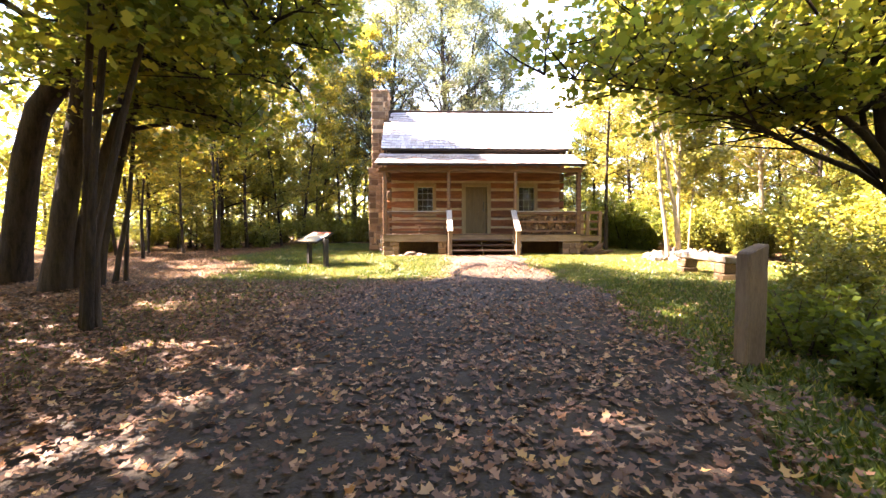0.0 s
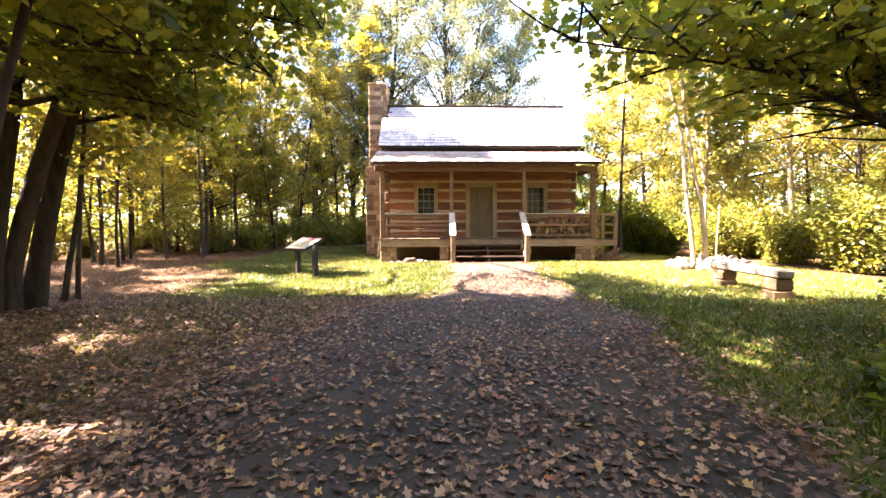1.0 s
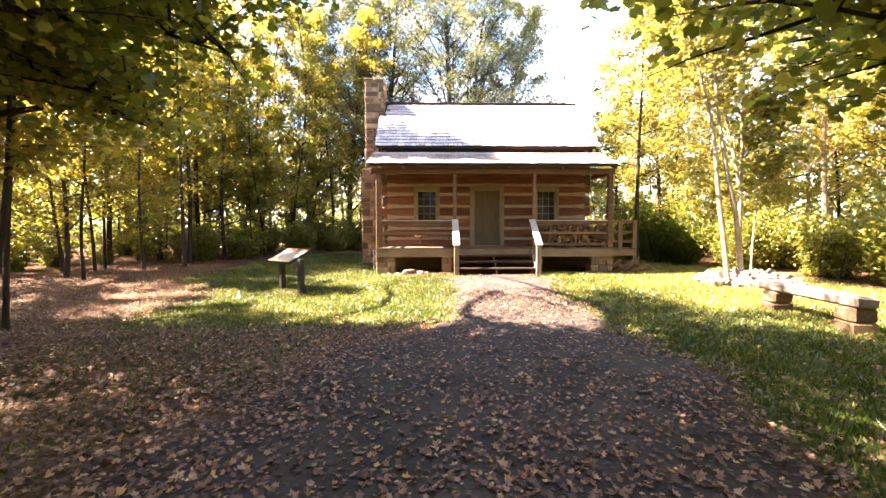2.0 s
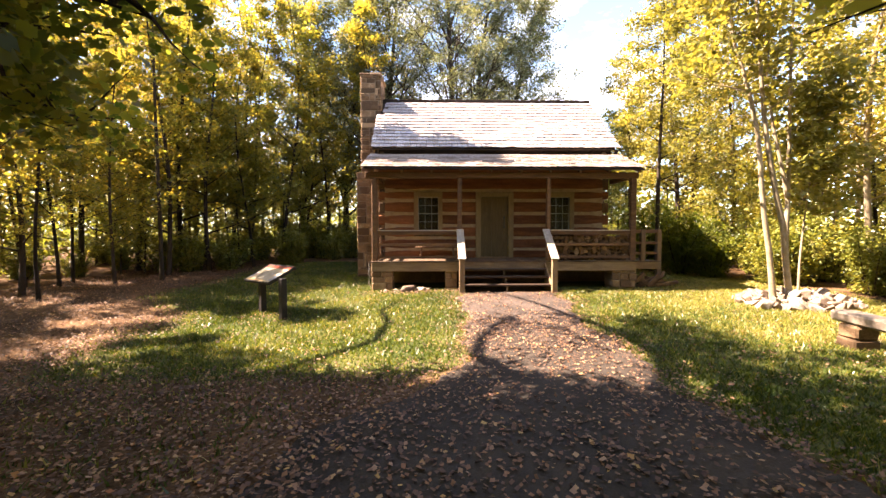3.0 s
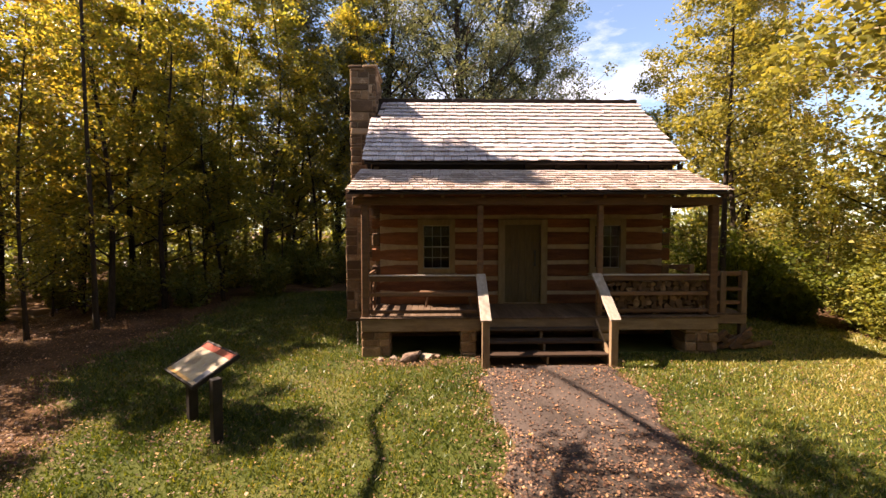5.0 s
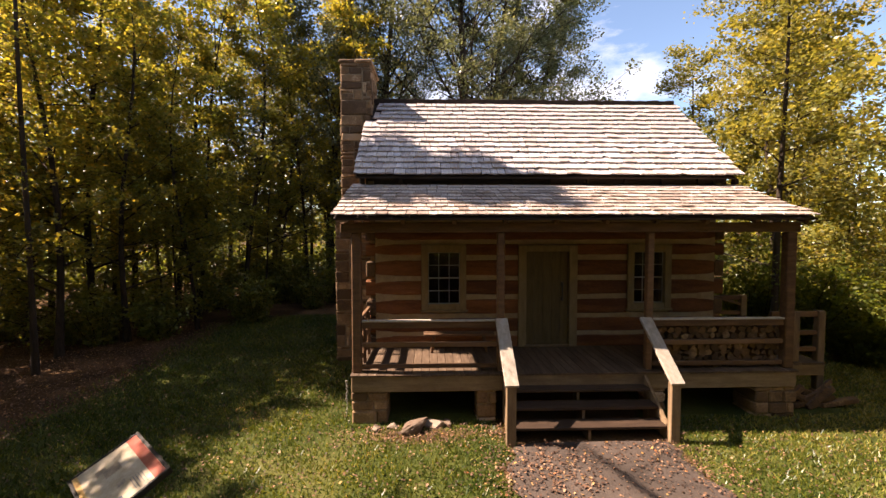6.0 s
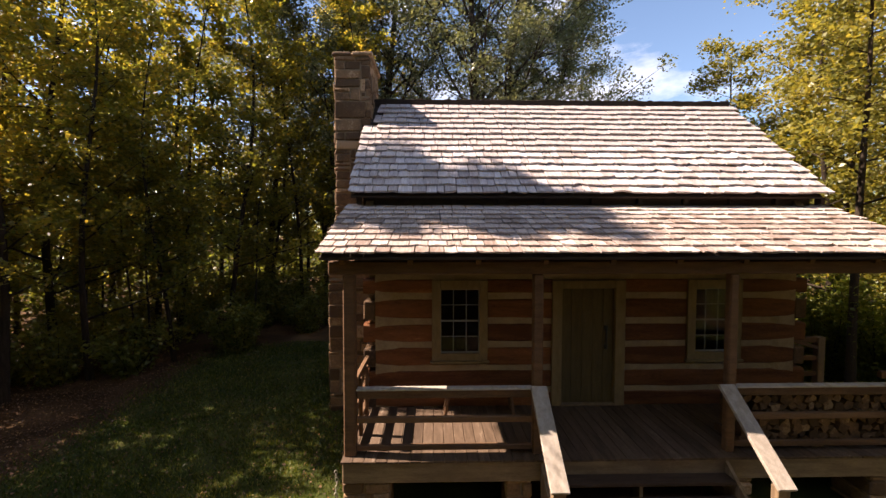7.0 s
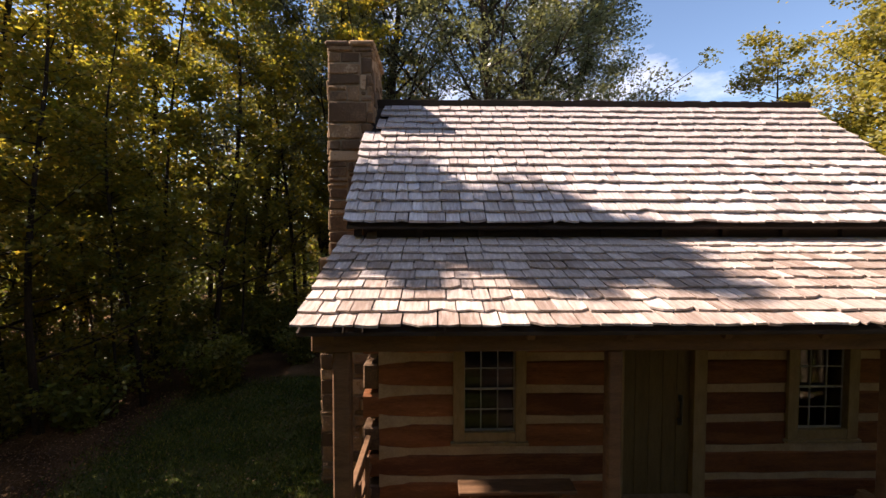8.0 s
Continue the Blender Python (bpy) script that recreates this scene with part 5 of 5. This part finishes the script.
for k, (x, y, wide, tall) in enumerate(((7.9, 1.7, 1.25, 2.3), (7.35, 2.7, 1.2, 2.5), (8.5, 1.0, 0.9, 1.5))):
    shrub("shrub", "dense dark green bush beside the side landing", placed(x, y), 85 + 3 * k, wide, tall, MAPLE_LEAF, leaf=0.085, stems=24, per=60, tint=(0, 0.45))


band([(-15, -1), (-13.4, 1.2), (-10, 3.8), (-7.0, 6.0), (-4.6, 8.0)], 3, 1.75, (-0.7, 0.9), bushes, 0.75, 0.55, 1.35)
band([(-13.6, -0.4), (-10.6, 3.4), (-7.4, 6.2), (-4.8, 8.2)], 1, 3.2, (-0.6, 0.8), kinds[3:], 0.6, 0.55, 0.75)
band([(8.6, 3.5), (9.6, -0.5), (10.4, -5), (9.5, -10)], 3, 1.3, (1, 0.1), sunny, 0.4, 0.8, 1.35)
band([(-4, 9.5), (8, 8.5)], 1, 1.6, (0, 1), bushes, 0.4, 0.8, 1.3)
band([(4.8, 6.0), (8.4, 3.4)], 2, 1.3, (0.4, 1), bushes + sunny, 0.3, 0.8, 1.2)
band([(-8.0, 7.6), (-3.2, 9.6)], 2, 1.2, (-0.3, 1), bushes, 0.4, 1.0, 1.5)
band([(5.4, 9.0), (10.0, 6.4)], 2, 1.7, (0.4, 1), young, 0.4, 1.0, 1.4)
band([(5.8, 10.0), (10.0, 8.0)], 1, 2.2, (0.4, 1), right_kinds, 0.4, 0.45, 0.6)
band([(3.4, -11.8), (5.6, -10.8)], 3, 0.9, (0.6, -0.8), bushes, 0.2, 0.5, 0.75)

# low green plants in the shade by the post
weeds = [shrub("low_plant", "low dark green plant in the shade beside the path", placed(2.2, -13.9), 91, 0.42, 0.42, MAPLE_LEAF, leaf=0.07, stems=12, per=16, tint=(0, 0.2), group="low plants beside the post", category="plant"),
         shrub("low_plant", "low dark green plant in the shade beside the path", placed(2.6, -13.2), 92, 0.36, 0.55, MAPLE_LEAF, leaf=0.06, stems=12, per=16, tint=(0, 0.35), group="low plants beside the post", category="plant")]
band([(1.75, -15.4), (1.95, -13.5), (2.7, -12.3)], 5, 0.52, (0.9, -0.25), weeds, 0.16, 0.6, 1.15)

# ---- things on the ground ----
# the interpretive sign
SIGN_A, SIGN_B, SIGN_D = Vector((-4.76, -3.55, 0.86)), Vector((-3.98, -4.24, 0.86)), Vector((-5.13, -3.97, 0.59))
sign = thing("interpretive_sign", "low slanted information panel on two dark metal posts", "sign", placed(-4.5, -4.3))
base = Vector(sign.location)
su = (SIGN_B - SIGN_A).normalized()
sv = (SIGN_A - SIGN_D).normalized()
sn = su.cross(sv).normalized()
LONG, SHORT = (SIGN_B - SIGN_A).length, (SIGN_A - SIGN_D).length
SM = Matrix((su, sv, sn)).transposed().to_4x4()
SM.translation = SIGN_D - base


def on_sign(bm):
    bmesh.ops.transform(bm, matrix=SM, verts=bm.verts)
    return bm


part("panel_frame", on_sign(box(-0.02, LONG + 0.02, -0.02, SHORT + 0.02, -0.055, -0.004, 0.006)), SIGN_METAL, sign)
for a, b, c, d in ((-0.02, LONG + 0.02, -0.02, 0.01), (-0.02, LONG + 0.02, SHORT - 0.01, SHORT + 0.02), (-0.02, 0.01, 0.011, SHORT - 0.011), (LONG - 0.01, LONG + 0.02, 0.011, SHORT - 0.011)):
    part("frame_edge", on_sign(box(a, b, c, d, -0.004, 0.008, 0.002)), SIGN_METAL, sign)
PAPER = noisy("sign_print_cream", [(0.40, 0.32, 0.22), (0.55, 0.47, 0.36)], 5, (1, 1, 1), 0.25, 0.0, 30, spec=0.5)
SIGN_RED = noisy("sign_print_red", [(0.30, 0.07, 0.05), (0.42, 0.12, 0.08)], 5, (1, 1, 1), 0.25, 0.0, 30, spec=0.5)
SIGN_PIC = noisy("sign_print_brown", [(0.16, 0.12, 0.09), (0.38, 0.29, 0.2)], 14, (1, 1, 1), 0.3, 0.0, 60, spec=0.5)
SIGN_GOLD = noisy("sign_print_ochre", [(0.45, 0.25, 0.08), (0.6, 0.38, 0.14)], 6, (1, 1, 1), 0.3, 0.0, 40, spec=0.5)
SIGN_BLUE = noisy("sign_print_blue", [(0.03, 0.04, 0.07), (0.10, 0.12, 0.16)], 14, (1, 1, 1), 0.3, 0.0, 60, spec=0.5)
SIGN_INK = noisy("sign_ink", [(0.14, 0.12, 0.11), (0.22, 0.19, 0.17)], 5, (1, 1, 1), 0.3, 0.0, 30)
part("panel", on_sign(box(0.011, LONG - 0.011, 0.011, SHORT - 0.011, -0.004, 0.0, 0)), PAPER, sign, "pale printed panel under glossy laminate")
part("panel_header", on_sign(box(0.012, LONG - 0.012, SHORT * 0.82, SHORT - 0.012, 0.0005, 0.002, 0)), SIGN_RED, sign, "red header band")
for a, b, c, d in ((0.28, 0.44, 0.26, 0.42), (0.20, 0.30, 0.20, 0.30), (0.66, 0.74, 0.30, 0.38)):
    part("picture", on_sign(box(a, b, c * SHORT / 0.7, d * SHORT / 0.7, 0.0005, 0.0018, 0)), SIGN_PIC, sign)
part("picture", on_sign(box(0.012, LONG - 0.2, 0.012, 0.055, 0.0005, 0.0018, 0)), SIGN_GOLD, sign, "ochre strip along the lower edge")
part("picture", on_sign(box(LONG - 0.15, LONG - 0.012, 0.06, SHORT * 0.42, 0.0005, 0.0018, 0)), SIGN_BLUE, sign, "dark blue picture")
for i in range(5):
    part("text_bar", on_sign(box(LONG - 0.30, LONG - 0.06 - 0.03 * (i % 3), SHORT * 0.74 - i * 0.024, SHORT * 0.74 - i * 0.024 + 0.008, 0.0005, 0.0016, 0)), SIGN_INK, sign)
for px, py, top in ((-4.74, -4.02, 0.66), (-4.10, -4.58, 0.66)):
    bm = box(-0.06, 0.06, -0.06, 0.06, gz(px, py) - 0.2, top, 0.006)
    bmesh.ops.transform(bm, matrix=Matrix.Translation(Vector((px, py, 0)) - base) @ Matrix.Rotation(math.atan2(su.y, su.x), 4, "Z"), verts=bm.verts)
    part("post", bm, SIGN_METAL, sign, "dark square metal post")

# the post beside the path
post = thing("wooden_post", "weathered square wooden post with a sloping top", "post", placed(1.37, -13.62), turn=-3)
bm = box(-0.078, 0.078, -0.07, 0.07, -0.3, 0.94, 0.012, 0.003)
for v in bm.verts:
    if v.co.z > 0.6:
        v.co.z -= 0.045 - 0.45 * v.co.x
part("post_body", bm, POST, post)

# the stone bench
bench = thing("stone_bench", "rough stone slab bench on two stone blocks", "bench", (5.08, -7.72, gz(5.1, -7.75)), turn=-7)
bm = box(-0.165, 0.165, -1.02, 1.02, 0.345, 0.505, 0.03, 0.018)
part("slab", bm, BENCH_STONE, bench)
for y in (0.72, -0.83):
    part("support_block", box(-0.17, 0.175, y - 0.17, y + 0.17, -0.1, 0.14, 0.02, 0.012), STONE, bench, "squared brown stone block")
    part("support_block", box(-0.165, 0.17, y - 0.16, y + 0.16, 0.143, 0.347, 0.03, 0.012), STONE, bench, "squared brown stone block")

# stones round the slender trees
for k in range(170):
    a = k * 2.39
    rr = 0.2 + 1.0 * math.sqrt(wr.random())
    x, y = 7.2 + rr * math.cos(a) * 1.2, -3.85 + rr * math.sin(a) * 0.7 + (rr * math.cos(a)) * 0.14
    s = wr.uniform(0.06, 0.17)
    ob = new("rock", chunk("rock", s * wr.uniform(0.9, 1.5), s, s * wr.uniform(0.5, 0.9), ROCK, 100 + k, 11, s * 0.08))
    ob.matrix_basis = pose(x, y, gz(x, y) + s * 0.3 + max(0, 1.15 - rr) * 0.24, wr.uniform(-40, 40), wr.uniform(-40, 40), wr.uniform(0, 360))
    tagged(ob, "pale angular field stone heaped round slender trees", "rock", "stones round the slender trees")

# rocks at the foot of the porch
for x, y, s in ((-1.78, -1.78, 0.2), (-1.45, -1.7, 0.12), (-2.1, -1.72, 0.08), (-2.35, -1.75, 0.07), (-1.2, -1.66, 0.08)):
    ob = new("rock", chunk("rock", s * 1.5, s, s * 0.7, ROCK, int(x * 100) + 400, 14, s * 0.1))
    ob.matrix_basis = pose(x, y, gz(x, y) + s * 0.25, 0, 0, wr.uniform(0, 360))
    tagged(ob, "rough stone lying below the porch", "rock", "stones below the porch")

# a chain hanging from the porch corner
chain = thing("rain_chain", "thin pale metal chain hanging from the porch corner", "chain", (-2.83, -1.66, 0.0))
for k in range(15):
    V, F = [], []
    loop = [(0.016 * math.cos(a), 0, 0.030 * math.sin(a)) for a in np.linspace(0, 2 * math.pi, 9)]
    tube(loop, [0.005] * 9, 4, V, F)
    ob = part("link", mesh_from("link", V, F, RAIL), None, chain)
    ob.matrix_basis = pose(0.008 * math.sin(k * 1.3) + (0.03 if k < 2 else 0), 0.006 * math.cos(k), 0.06 + 0.046 * k, 0, 8 * math.sin(k * 2.1), 90 * (k % 2))

# the plank bench on the porch
pb = thing("plank_bench", "dark plank bench on the porch against the wall", "bench", (-0.95, -0.27, DECK_Z + 0.004))
part("seat", box(-0.68, 0.68, -0.13, 0.13, 0.32, 0.36, 0.008), BEAM, pb)
for x in (-0.48, 0.48):
    for y in (-0.1, 0.1):
        part("leg", beam((x * 1.1, y * 1.2, 0.0), (x, y, 0.32), 0.05, 0.05), BEAM, pb)

# firewood stacked behind the rail, cut ends to the front
log_meshes = []
for k in range(10):
    bm = bmesh.new()
    r = 0.05 + 0.004 * k
    kk = wr.choice((3, 4, 5))
    lo, hi = [], []
    for j in range(kk):
        a = 2 * math.pi * j / kk + wr.uniform(-0.3, 0.3)
        q = r * wr.uniform(0.8, 1.2)
        lo.append(bm.verts.new((q * math.cos(a), 0, q * math.sin(a))))
        hi.append(bm.verts.new((q * 0.95 * math.cos(a), 0.42, q * 0.95 * math.sin(a))))
    bm.faces.new(lo)
    bm.faces.new(hi[::-1])
    for j in range(kk):
        bm.faces.new((lo[j], hi[j], hi[(j + 1) % kk], lo[(j + 1) % kk]))
    bmesh.ops.recalc_face_normals(bm, faces=bm.faces)
    me = bpy.data.meshes.new("firewood")
    bm.to_mesh(me)
    bm.free()
    me.materials.append(FIREWOOD)
    log_meshes.append(me)
z = DECK_Z + 0.05
row = 0
while z < 1.42:
    x = 2.34 + (0.06 if row % 2 else 0)
    while x < 4.40:
        k = wr.randrange(10)
        r = 0.05 + 0.004 * k
        ob = new("firewood", log_meshes[k])
        ob.matrix_basis = pose(x + r, -1.33 + wr.uniform(-0.03, 0.02), z + wr.uniform(-0.012, 0.012), 0, wr.uniform(0, 360), wr.uniform(-5, 5))
        tagged(ob, "split firewood log stacked on the porch", "firewood", "firewood stacked on the porch")
        x += 2 * r * 0.92
    z += 0.098
    row += 1
# loose timbers heaped by the side landing
heap = random.Random(17)
for k in range(13):
    x, y = 4.72 + 0.075 * k + heap.uniform(-0.05, 0.05), -1.28 + heap.uniform(-0.08, 0.14)
    length, lift = heap.uniform(0.55, 0.95), heap.uniform(0.08, 0.42)
    turn = heap.choice((-1, 1)) * heap.uniform(0.7, 1.0)
    w = heap.uniform(0.07, 0.13)
    ob = new("timber_offcut", None)
    ob.matrix_basis = pose(x, y, gz(x, y))
    part("offcut", beam((-0.4 * length * turn, 0, 0.04), (0.4 * length * turn, heap.uniform(-0.06, 0.06), 0.04 + lift), w, w * heap.uniform(0.6, 0.9), 0.008), LOG_DARK if k % 3 else FIREWOOD, ob)
    tagged(ob, "old timber offcut heaped beside the side landing", "timber", "timber offcuts beside the landing")


# ---- fallen leaves and grass ----
def flat_leaves(n_try, density, seed, size, name, label, fine, ybounds):
    g = np.random.default_rng(seed)
    x = g.uniform(-13, 9, n_try)
    y = g.uniform(*ybounds, n_try)
    ok = g.random(n_try) < density(x, y)
    ok &= ~((x > -2.9) & (x < 6.0) & (y > -1.7)) & ~((x > -0.3) & (x < 2.05) & (y > -2.3))
    x, y = x[ok], y[ok]
    n = len(x)
    left, right = path_edges(y)
    z = ground_height(x, y) + 0.012 + np.where((x > left) & (x < right), 0.026, 0.012) + 0.012 * g.random(n)
    C = np.column_stack([x, y, z])
    a = g.uniform(0, 2 * np.pi, n)
    tx, ty = g.normal(0, 0.28, n), g.normal(0, 0.28, n)
    u = np.column_stack([np.cos(a), np.sin(a), tx])
    v = np.column_stack([-np.sin(a), np.cos(a), ty])
    s = size * (0.5 + 0.7 * g.random(n) + 0.35 * (g.random(n) < 0.06))[:, None] * np.interp(y, [-12, -7], [1, 0.7])[:, None] * (1 - 0.1 * grass_share(x, y))[:, None]
    if fine:
        shape = [(-0.5, 0, 0.0), (-0.42, 0.3, 0.1), (-0.12, 0.22, 0.02), (0.0, 0.5, 0.16), (0.18, 0.2, 0.02), (0.58, 0.0, 0.1), (0.18, -0.2, 0.02), (0.0, -0.5, 0.16), (-0.12, -0.22, 0.02), (-0.42, -0.3, 0.1)]
    else:
        shape = [(-0.5, 0, 0.1), (-0.1, 0.42, 0.14), (0.5, 0.1, 0.1), (0.1, -0.45, 0.14)]
    k = len(shape)
    up = np.array([0, 0, 1.0])
    V = np.stack([C + s * (p * u + q * v + r * up * g.uniform(0.2, 1.6, (n, 1))) for p, q, r in shape], 1).reshape(-1, 3)
    me = bpy.data.meshes.new(name)
    me.vertices.add(n * k)
    me.vertices.foreach_set("co", V.ravel())
    me.loops.add(n * k)
    me.loops.foreach_set("vertex_index", np.arange(n * k))
    me.polygons.add(n)
    me.polygons.foreach_set("loop_start", np.arange(n) * k)
    att = me.attributes.new("tint", "FLOAT", "FACE")
    att.data.foreach_set("value", np.clip(g.normal(0.28, 0.2, n) + 0.36 * (g.random(n) < 0.14), 0, 1))
    me.materials.append(FALLEN)
    me.update()
    return tagged(new(name, me), label, "leaves", kind="stuff")


def litter(x, y):
    left, right = path_edges(y)
    on_path = (x > left) & (x < right)
    g = grass_share(x, y)
    patch = 0.5 + 0.5 * np.sin(x * 2.1 + np.sin(y * 1.3) * 2) * np.sin(y * 1.7 + np.sin(x * 0.9) * 2)
    p = np.where(on_path, 0.3 + 0.45 * patch, 1.0 - 0.85 * g)
    p = np.where(on_path & (y > -7.0), (0.3 + 0.9 * patch ** 2 + 1.9 * smooth(-4.2, -6.2, y)) * (0.6 + 0.4 * np.sin(x * 6.1 + np.sin(y * 5.3) * 2) ** 2), p)
    p = np.maximum(p, 0.95 * np.exp(-((np.maximum(x - left, 0) / 1.3) ** 2)) * on_path * (1 - smooth(-9, -7.5, y)))
    edge = np.minimum(np.abs(x - left), np.abs(x - right))
    p = np.maximum(p, np.where(y > -9, 0.8, 0.5) * np.exp(-((edge / 0.5) ** 2)) * (0.5 + 0.5 * np.sin(x * 5.3 + np.sin(y * 4.1) * 2) ** 2))
    p = np.maximum(p, 0.75 * np.exp(-(((x + 4.5) / 0.6) ** 2 + ((y + 4.5) / 0.35) ** 2)))
    return p * np.where(np.abs(x) > 7, 0.6, 1.0)


flat_leaves(165000, litter, 3, 0.047, "fallen_leaves", "brown and yellow maple leaves fallen on the path", True, (-18, -10.5))
flat_leaves(260000, litter, 4, 0.052, "fallen_leaves", "small brown leaves scattered over path, soil and grass", False, (-10.5, 5))


def grass_field(n_try, seed):
    g = np.random.default_rng(seed)
    x = g.uniform(-8.5, 9.5, n_try)
    y = g.uniform(-17, 6, n_try)
    share = grass_share(x, y)
    clump = 0.65 + 0.35 * np.sin(x * 3.1 + 2 * np.sin(y * 2.3)) * np.sin(y * 2.9 + 2 * np.sin(x * 1.7))
    ok = g.random(n_try) < share * clump
    ok &= ~((x > -2.75) & (x < 5.6) & (y > -1.5)) & ~((x > -3.85) & (x < -2.7) & (y > 1.6) & (y < 2.9))
    x, y = x[ok], y[ok]
    n = len(x)
    C = np.column_stack([x, y, ground_height(x, y) - 0.004])
    a = g.uniform(0, 2 * np.pi, n)
    h = 0.025 + 0.055 * g.random(n) ** 1.5
    w = 0.007 + 0.007 * g.random(n)
    side = np.column_stack([np.cos(a), np.sin(a), np.zeros(n)]) * w[:, None]
    bend = np.column_stack([g.normal(0, 0.5, n) * h, g.normal(0, 0.5, n) * h, h])
    V = np.stack([C - side, C + side, C + bend], 1).reshape(-1, 3)
    me = bpy.data.meshes.new("grass")
    me.vertices.add(n * 3)
    me.vertices.foreach_set("co", V.ravel())
    me.loops.add(n * 3)
    me.loops.foreach_set("vertex_index", np.arange(n * 3))
    me.polygons.add(n)
    me.polygons.foreach_set("loop_start", np.arange(n) * 3)
    att = me.attributes.new("tint", "FLOAT", "FACE")
    # blades get paler and yellower towards the right lawn, besides the random tone
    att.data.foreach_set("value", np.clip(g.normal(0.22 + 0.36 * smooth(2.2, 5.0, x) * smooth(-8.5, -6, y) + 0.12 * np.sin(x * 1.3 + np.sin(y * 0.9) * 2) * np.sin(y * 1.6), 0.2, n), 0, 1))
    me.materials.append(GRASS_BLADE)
    me.update()
    return tagged(new("grass", me), "short mown grass with dry blades", "grass", kind="stuff")


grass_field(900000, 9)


# shingles, course by course
def by_chimney(x, y, w):
    return x < CH[1] + 0.03 and y > CH[2] - 0.3


shingle_roof(main_roof, RX0, RX1, EAVE_Y, EAVE_Z, RIDGE_Y - 0.12, RIDGE_Z - 0.125, 15, range(0, 7), by_chimney, taper=0.12)
shingle_roof(porch_roof, -3.03, 4.76, P_EAVE_Y, P_EAVE_Z, P_TOP_Y, P_TOP_Z, 9, range(0, 7), stock=THIN_SHINGLES)
